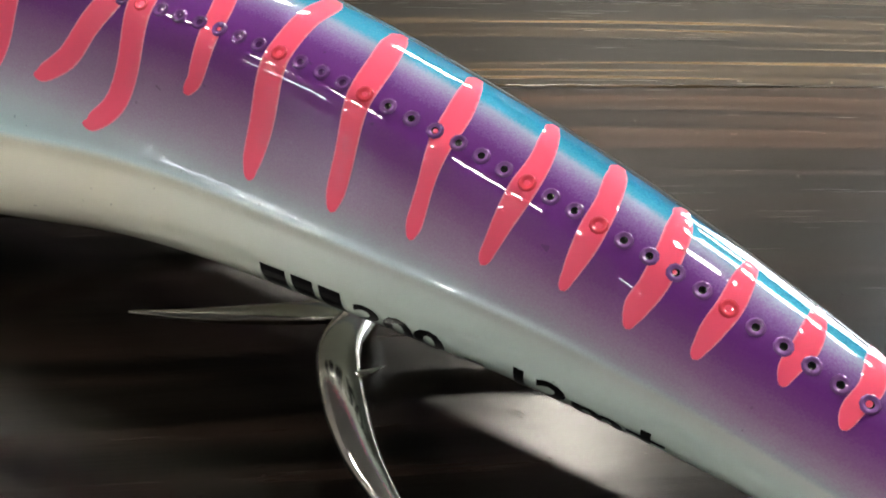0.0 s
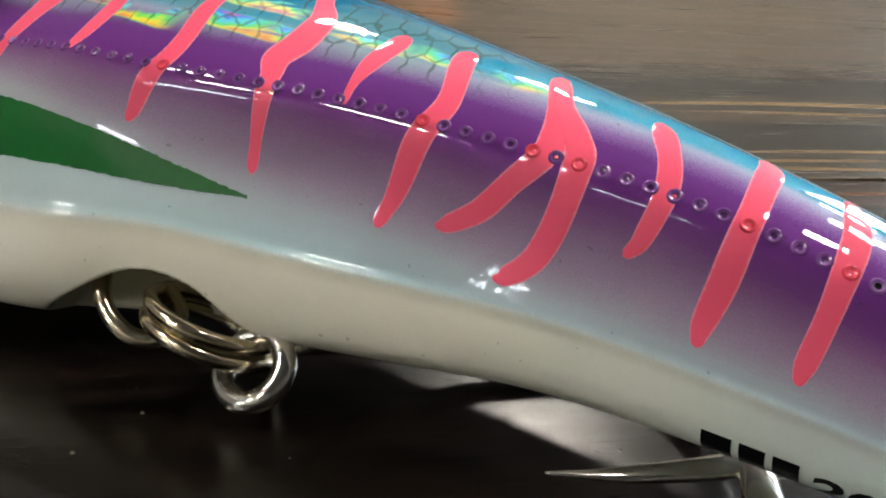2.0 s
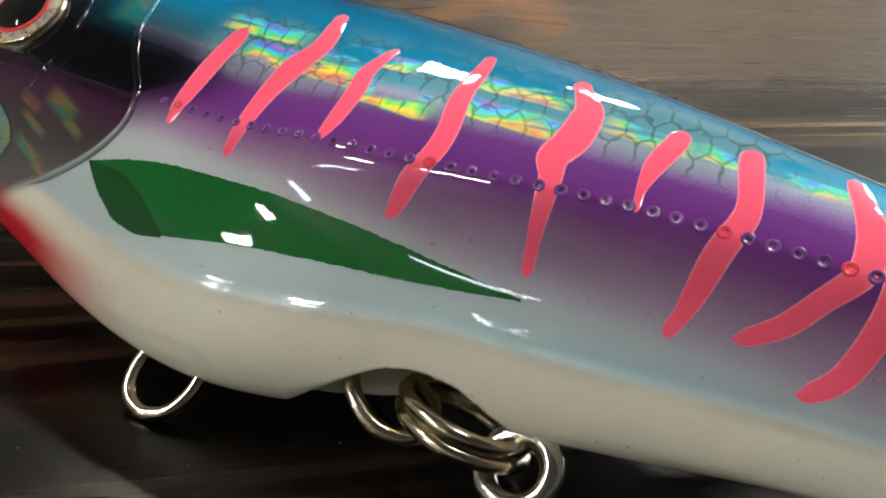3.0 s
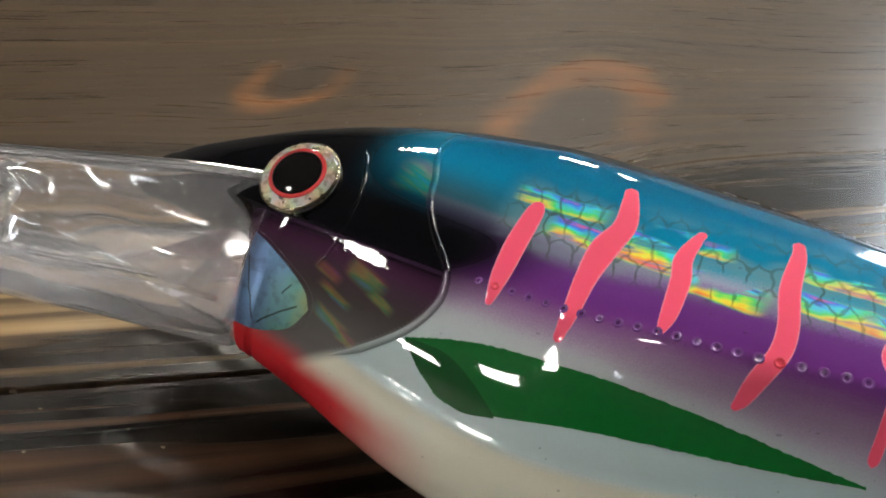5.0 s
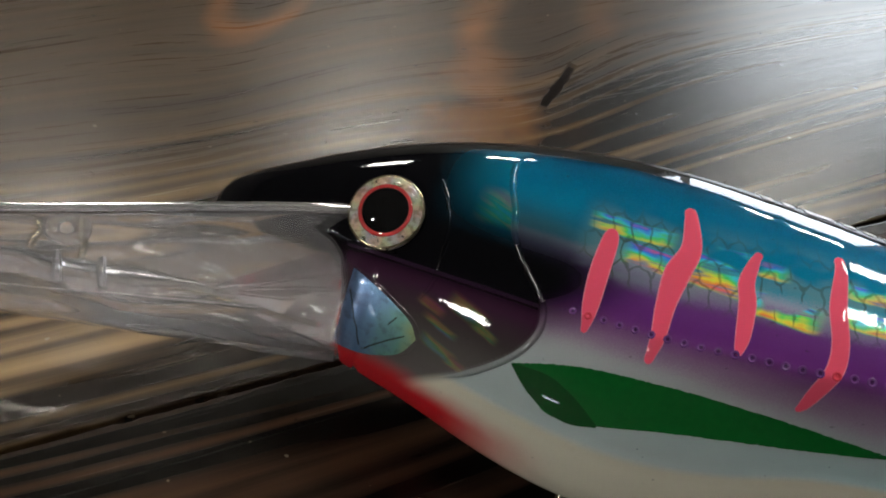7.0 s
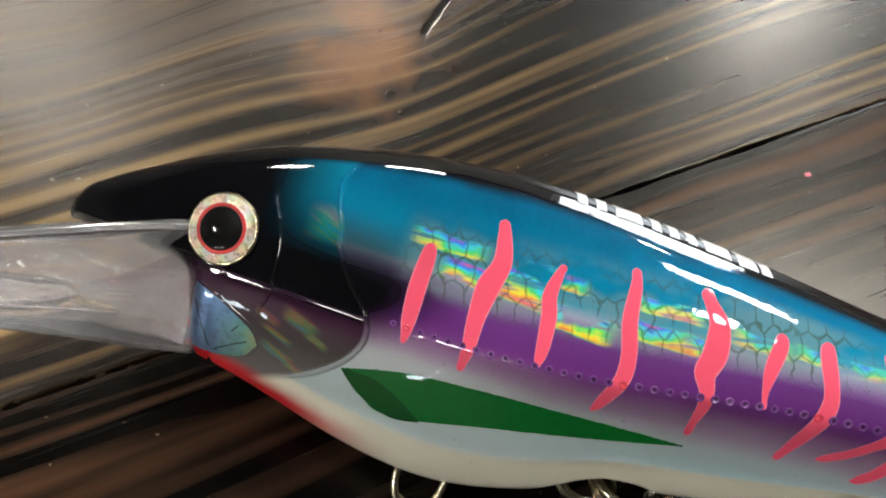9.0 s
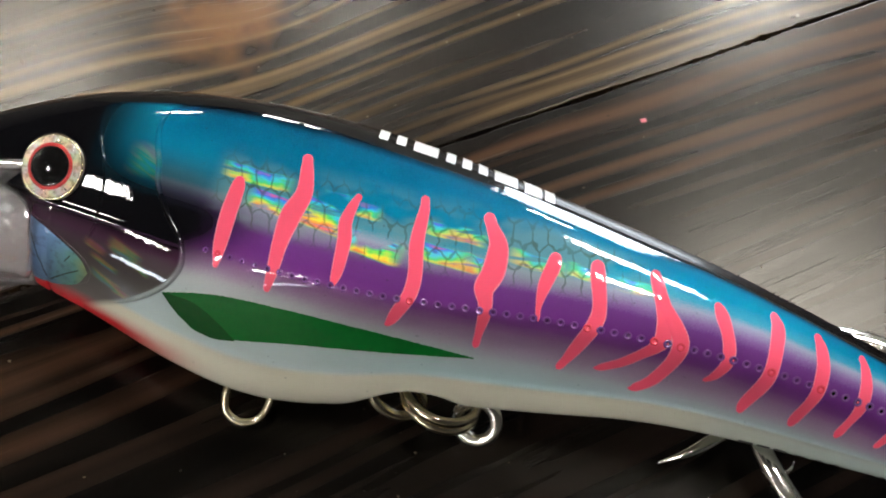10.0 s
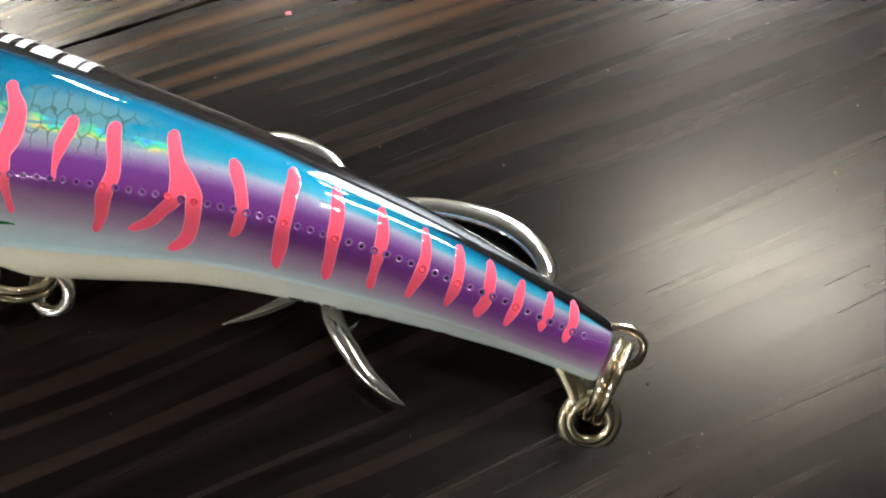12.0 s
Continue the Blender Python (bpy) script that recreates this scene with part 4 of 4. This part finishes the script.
# cheek foil lobe
part("cheek_foil", patch_mesh("cheek_foil", [(23.6, -3.0), (26.5, -4.1), (30.5, -5.9), (33.5, -7.6), (34.9, -9.4)],
                              [(23.6, -13.4), (27, -13.6), (30, -13.2), (33.2, -12.0), (34.9, -9.7)], FOIL, 0.10, 30, 16), body, "iridescent foil cheek patch")


# eye: domed clear lens over a painted disc
def disc_stack(name, rings, material, n=40):
    verts = [(r * MM * math.cos(2 * math.pi * j / n), r * MM * math.sin(2 * math.pi * j / n), h * MM) for r, h in rings for j in range(n)]
    faces = [(i * n + j, i * n + (j + 1) % n, (i + 1) * n + (j + 1) % n, (i + 1) * n + j) for i in range(len(rings) - 1) for j in range(n)]
    faces.append(tuple((len(rings) - 1) * n + j for j in range(n)))
    return mesh_of(name, verts, faces, material)


def plain_lens():
    g = Graph("eye_lens")
    return g.set(color=(0.98, 0.98, 0.98), clear=1.0, ior=1.47, rough=0.015).mat


def iris_material():
    g = Graph("eye_foil")
    obj = g.place()
    x, y, z = g.split(obj)
    ang = g.math("MULTIPLY", g.math("ARCTAN2", y, x), 1.1)
    hue = g.math("FRACT", g.math("ADD", ang, g.math("MULTIPLY", g.noise(obj, 900, 2), 0.8)))
    col = g.mix(0.86, g.ramp(hue, RAINBOW), (0.60, 0.55, 0.43, 1))
    col = g.mix(g.mul(g.step(g.noise(obj, 1300, 3), 0.47, 0.62), 0.55), col, (0.16, 0.13, 0.08, 1))
    return g.set(color=col, metal=0.85, rough=g.math("MULTIPLY_ADD", g.noise(obj, 900, 2), 0.15, 0.22), coat=1.0).mat


EYE_U, EYE_V = 25.3, 5.6
nr = skin_normal(EYE_U, EYE_V)
eye_at = Matrix.Translation(Vector((EYE_U, EYE_V, skin(EYE_U, EYE_V))) * MM + nr * 0.05 * MM) @ nr.to_track_quat("Z", "Y").to_matrix().to_4x4()
eye = part("eye", disc_stack("eye", [(5.35, -1.6), (5.3, 0.25), (5.1, 0.5), (4.7, 0.62)], iris_material()), lure, "silver foil eye with a red ring", eye_at)
v, f = tube(np.array(ring_path((0, 0, 0.45), (0, 0, 1), 5.25, 60)) * MM, 0.22 * MM, 10, True)
part("rim", mesh_of("rim", v, f, chrome_material("eye_rim_gold", (0.50, 0.43, 0.28), 0.2)), eye, "thin gold rim")
part("red_ring", disc_stack("red_ring", [(3.70, 0.6), (3.65, 0.70), (3.5, 0.72)], plain_material("red_ring_paint", (0.36, 0.008, 0.008), 0.6, vary=0.5, scale=1200)), eye)
part("pupil", disc_stack("pupil", [(3.2, 0.70), (3.15, 0.80), (2.95, 0.82)], PUPIL), eye)
lens = part("lens", disc_stack("lens", [(5.2, 0.45), (5.15, 0.75), (4.8, 1.2), (4.2, 1.6), (3.3, 1.95), (2.2, 2.2), (1.0, 2.34), (0.3, 2.36)], plain_lens()), eye)
lens.visible_shadow = False

# logo on the back as plain white blocks
for a, b, s0, s1 in ((73.2, 74.8, -0.30, 0.34), (76.2, 77.8, -0.30, 0.34), (79.2, 83.4, -0.30, 0.36), (84.8, 86.4, -0.30, 0.36), (87.6, 89.2, -0.30, 0.36), (90.4, 92.0, -0.30, 0.36),
                     (93.2, 97.2, -0.30, 0.38), (98.4, 101.4, -0.30, 0.40), (101.9, 103.6, -0.60, 0.40)):
    part("logo_block", bar_on_skin("logo_block", a, b, s0, s1, WHITE, 0.08, 4, 10, 0.8), body, "white printed logo block")


# size print under the belly
def printed(text, u, height, material):
    cu = bpy.data.curves.new("print", "FONT")
    cu.body, cu.size, cu.resolution_u, cu.offset = text, height, 3, 0.03 * height
    ob = bpy.data.objects.new("print", cu)
    scene.collection.objects.link(ob)
    me0 = bpy.data.meshes.new_from_object(ob.evaluated_get(bpy.context.evaluated_depsgraph_get()))
    bpy.data.objects.remove(ob)
    bm = bmesh.new()
    bm.from_mesh(me0)
    for _ in range(2):
        bmesh.ops.subdivide_edges(bm, edges=[e for e in bm.edges if e.calc_length() > height * 0.12], cuts=1)
    bmesh.ops.triangulate(bm, faces=bm.faces[:])
    for v in bm.verts:
        uu = u + v.co.x * 0.98
        f = flank(uu)
        a = math.pi - 0.07 + (height * 0.36 - v.co.y) / (f * 0.8)
        p = skin_angle(uu, a, 0.07)
        v.co = Vector(p) * MM
    return from_bm("print", bm, material, False)


part("size_print", printed("200 - 12m+", 154.6, 5.9, BLACK), body, "black size print under the belly")
for a, b in ((145.2, 147.8), (148.4, 150.6), (151.2, 153.4)):
    part("print_bar", bar_on_skin("print_bar", a, b, math.pi - 0.31, math.pi + 0.12, BLACK, 0.07, 5, 6, 0.4), body, "black printed bar under the belly")


# ---- wire hangers, rings and hooks ----
def wire(name, points, radius, material, parent, label="", n=40, sides=14, closed=False, flat=1.0, up=(0, 0, 1)):
    path = spline(points, n) if not closed else np.array(points)
    v, f = tube(np.array(path) * MM, np.array(radius) * MM, sides, closed, flat, up)
    return part(name, mesh_of(name, v, f, material), parent, label)


wire("belly_eyelet", [(61.4, -20.5, 0), (60.7, -24, 0), (61.6, -27.2, 0), (64.4, -28.4, 0), (67.2, -27, 0), (68.3, -24, 0), (68.0, -20.5, 0)], 0.8, CHROME, lure, "bare wire eyelet", up=(0, 0, 1))
wire("hook_hanger", [(83.2, -13.6, 2.4), (85.7, -17.0, 2.4), (88.8, -18.7, 1.5), (91.8, -18.5, 0.6), (93.6, -16.6, 0.4), (92.8, -14.2, 0.2), (89.5, -12.6, 0)], 0.95, CHROME, lure, "wire hook hanger in a belly recess")
wire("tail_eyelet", [(197.5, 2.6, 0.4), (200.5, 4.2, 0.4), (204.0, 4.6, 0.4), (206.6, 2.6, 0.4), (206.2, -0.6, 0.4), (203.6, -2.2, 0.4), (200.5, -1.4, 0.4), (197.5, -0.4, 0.4)], 0.75, CHROME, lure, "tail wire eyelet")
wire("tail_hanger", [(193.5, -3.0, 1.6), (196.5, -6.8, 1.6), (198.4, -9.8, 1.6)], np.linspace(2.3, 1.7, 40), CHROME, lure, "flat tail hanger strap", flat=0.35)


def ring_thing(name, label, category, turns, group=""):
    """A ring of wire turns: rows of centre, normal, radius, wire radius in the lure's millimetres."""
    top = new(name)
    top.matrix_basis = LURE
    tagged(top, label, category, group)
    for c, nrm, r, w in turns:
        v, f = tube(np.array(ring_path(c, nrm, r)) * MM, w * MM, 14, True, up=nrm)
        part("wire_turn", mesh_of("wire_turn", v, f, CHROME), top)
    return top


ring_thing("split_ring", "chrome split ring through the tail eyelet", "split ring", [((201.4, -4.8, 1.4), (0.97, -0.14, 0.20), 7.2, 0.85), ((203.1, -5.0, 1.8), (0.97, -0.14, 0.20), 7.2, 0.85)], "split rings")
ring_thing("solid_ring", "chrome ring lying on the table at the tail", "ring", [((201.0, -12.9, 0.3), (0.05, -0.15, 0.98), 4.6, 1.2), ((201.0, -12.7, 1.5), (0.05, -0.15, 0.98), 3.5, 0.9)])
ring_thing("split_ring", "chrome split ring on the belly hanger", "split ring", [((96.2, -13.2, -0.6), (0.10, 0.86, 0.50), 6.6, 0.85), ((96.4, -14.7, -1.5), (0.10, 0.86, 0.50), 6.6, 0.85)], "split rings")

# treble hook: the shank runs under the belly, bends show past the back, points past the belly
hook = new("treble_hook")
hook.location = (0.8 * MM, 0.4 * MM, 0)
tagged(hook, "polished steel treble hook lying under the lure", "fish hook")


def prong(points, radii, label=""):
    path = spline(points, 90)
    r = np.interp(np.linspace(0, 1, 90), np.linspace(0, 1, len(radii)), radii)
    v, f = tube(path * MM, r * MM, 16, False, 0.62)
    return part("prong", mesh_of("prong", v, f, STEEL), hook, label)


prong([(25.1, -12.7, 5.8), (30.5, -8.8, 5.6), (36.2, -2.8, 5.0), (44, 7, 3.4), (58, 14, 1.4), (70, 13.5, 0.6), (78.5, 14.5, 0.6), (77, 19.5, 0.6), (70, 24, 0.6), (60, 25.2, 0.6), (50, 23.5, 0.6), (42, 19, 0.8), (36, 14, 0.9)],
      [0.15, 1.0, 1.5, 1.7, 1.6, 1.7, 2.1, 2.3, 2.3, 2.1, 1.8, 1.4])
prong([(59.8, -17.4, 1.6), (57.0, -16.6, 2.4), (52.2, -14.3, 3.6), (48.2, -11.2, 4.5), (44.8, -7.8, 5.1), (42.2, -4.0, 5.2), (39.6, 2.5, 4.1), (34, 10.5, 2.4), (24, 18, 1.0), (17, 25, 0.4), (19, 31, 0.4), (26, 31.6, 0.4), (33, 28.8, 0.4), (37, 22, 0.7), (36, 14, 0.9)],
      [0.08, 0.85, 1.5, 1.85, 1.95, 1.9, 1.8, 1.7, 1.9, 2.1, 2.2, 2.2, 2.0, 1.6, 1.3])
v, f = tube(np.array([(46.5, -8.2, 5.4), (47.4, -7.1, 5.6), (48.0, -5.5, 5.7)]) * MM, np.array([0.5, 0.35, 0.06]) * MM, 8)
part("barb", mesh_of("barb", v, f, STEEL), hook)
v, f = tube(spline([(36, 16, 0.9), (20, 14, 1.0), (10, 8, 2.0), (2, 0, 4.0), (-3.4, -10.2, 6.6)], 40) * MM, 1.3 * MM, 14)
part("shank", mesh_of("shank", v, f, STEEL), hook)
v, f = tube(np.array(ring_path((-6.2, -13.7, 4.2), (-0.12, -0.66, 0.74), 3.5)) * MM, 1.25 * MM, 14, True, up=(-0.12, -0.66, 0.74))
part("hook_eye", mesh_of("hook_eye", v, f, STEEL), hook)

# ---- diving bib: a clear trough of plastic ----
def bib_edge(u):
    """Height of the bib's rim."""
    return float(np.interp(u, [-62, -30, 3, 19, 24], [-26.5, -15.4, -2.6, 3.4, 4.2]))


def bib_keel(u):
    return float(np.interp(u, [-62, -20, 3, 24], [-31.0, -24.6, -20.2, -16.2]))


def bib_half(u):
    return float(np.interp(u, [-62, -58, -48, -30, 3, 19, 24], [6, 10.5, 14, 17, 11.4, 8.6, 8.2]))


def bib_mesh(material):
    rows, m = [], 25
    us = np.linspace(24.0, -62.0, 48)
    outer, inner = [], []
    for i, u in enumerate(us):
        t = (24.0 - u) / 86.0
        edge_v = bib_edge(u)
        keel_v = bib_keel(u)
        half = bib_half(u)
        for j in range(m):
            s = -1 + 2 * j / (m - 1)
            v = keel_v + (edge_v - keel_v) * abs(s) ** 1.7 + 0.14 * math.cos(s * 11 + u * 0.06) * (1 - s * s) + 0.08 * math.sin(u * 0.3 + 3 * s)
            outer.append((u, v, half * s))
            inner.append((u, v + 1.7, half * s * 0.96))
    n = len(us)
    verts = [np.array(p) * MM for p in outer + inner]
    o = len(outer)
    faces = []
    for i in range(n - 1):
        for j in range(m - 1):
            a, b, c, d = i * m + j, i * m + j + 1, (i + 1) * m + j + 1, (i + 1) * m + j
            faces.append((a, b, c, d))
            faces.append((o + d, o + c, o + b, o + a))
    for i in range(n - 1):
        for j, flip in ((0, False), (m - 1, True)):
            a, b = i * m + j, (i + 1) * m + j
            q = (a, b, o + b, o + a)
            faces.append(q[::-1] if flip else q)
    for i, flip in ((0, True), (n - 1, False)):
        for j in range(m - 1):
            a, b = i * m + j, i * m + j + 1
            q = (a, b, o + b, o + a)
            faces.append(q[::-1] if flip else q)
    me = mesh_of("bib", verts, faces, material)
    bm = bmesh.new()
    bm.from_mesh(me)
    bmesh.ops.recalc_face_normals(bm, faces=bm.faces[:])
    bm.to_mesh(me)
    bm.free()
    return me


bib = part("bib", bib_mesh(CLEAR), lure, "clear plastic diving bib with moulded ribs")
bib.visible_shadow = False


def wedge_mesh(material):
    """The socket's solid wedge: a point ahead, widening back to the body's face."""
    rows = ((3.5, -11.6, -12.6, 0.6), (9.0, -7.6, -13.2, 2.4), (16.0, -2.2, -13.8, 4.6), (23.6, 2.6, -14.2, 6.6))
    bm = bmesh.new()
    rings = []
    for u, top, low, half in rows:
        mid = (top + low) / 2
        rings.append([bm.verts.new(Vector(p) * MM) for p in ((u, top, -half * 0.5), (u, top, half * 0.5), (u, mid, half), (u, low, half * 0.7), (u, low, -half * 0.7), (u, mid, -half))])
    for a, b in zip(rings, rings[1:]):
        for j in range(6):
            bm.faces.new((a[j], b[j], b[(j + 1) % 6], a[(j + 1) % 6]))
    bm.faces.new(rings[0])
    bm.faces.new(rings[-1][::-1])
    bmesh.ops.recalc_face_normals(bm, faces=bm.faces[:])
    bmesh.ops.bevel(bm, geom=bm.edges[:], offset=0.25 * MM, segments=2, affect="EDGES")
    return from_bm("wedge", bm, material, False)


part("wedge", wedge_mesh(CLEAR), bib, "clear wedge of the bib's socket")
v, f = tube(spline([(-44, -22.0, 1.0), (-30, -19.8, 1.5), (-16, -17.2, 2.0), (-4, -14.6, 1.8), (4.5, -12.4, 1.6)], 60) * MM, np.interp(np.linspace(0, 1, 60), [0, 0.3, 0.7, 0.9, 1], [1.4, 2.6, 2.7, 1.6, 0.3]) * MM, 16)
part("rail", mesh_of("rail", v, f, CLEAR), bib, "rounded clear rail along the bib's keel")
for x, v0 in ((-18.6, -16.2), (-12.0, -15.0)):
    wire("lug", [(x, v0 + 1.6, 4.0), (x + 1.0, v0, 5.0), (x + 2.2, v0 - 1.8, 5.4)], 0.75, CLEAR_EDGE, bib, n=14)
for s0 in (-0.50, 0.42):
    run = []
    for u in np.linspace(-52, 12, 9):
        ev, kv = bib_edge(u), bib_keel(u)
        half = bib_half(u)
        run.append((u, kv + (ev - kv) * abs(s0) ** 1.7 + 1.9, half * s0 * 0.96))
    wire("rib", run, 0.35, CLEAR_EDGE, bib, n=50)
EDGE_U = [-61.0, -58, -48, -30, -12, 3, 14, 22.5]
for sign in (-1, 1):
    wire("edge_bead", [(u, bib_edge(u) + 0.9, sign * 0.985 * bib_half(u)) for u in EDGE_U], 0.8, CLEAR_EDGE, bib, n=70)
part("boss", mesh_of("boss", *tube(np.array(ring_path((-20.5, -10.2, 0.3), (0.10, 0.20, 0.97), 2.4)) * MM, 1.3 * MM, 16, True, up=(0.15, 0.35, 0.92)), CLEAR), bib, "clear moulded boss round the tow eyelet")
for ob in list(bib.children):
    ob.visible_shadow = False
wire("through_wire", [(21, -11.5, 2.5), (12, -12.5, 2.0), (4, -13.2, 1.6), (-4, -13.6, 1.0)], 0.45, CHROME, lure, "through wire seen inside the clear bib")
wire("tow_eyelet", [(-24.5, -16, 0), (-24.2, -11.6, 0), (-22, -9.4, 0), (-19.2, -9.6, 0), (-17.2, -12, 0), (-16.6, -15.4, 0)], 0.65, CHROME, lure, "tow eyelet on the bib")

# ---- small things on the table ----
flake = new("paint_flake", from_bm("paint_flake", box_bm(0.0013, 0.0009, 0.0003, (0, 0, 0.00015), 0.0001), plain_material("pink_flake", (0.75, 0.16, 0.22), 0.5)))
flake.matrix_basis = pose(0.0124, 0.0668, TABLE_Z, 0, 0, 30)
tagged(flake, "tiny pink paint flake lying on the table", "paint flake")
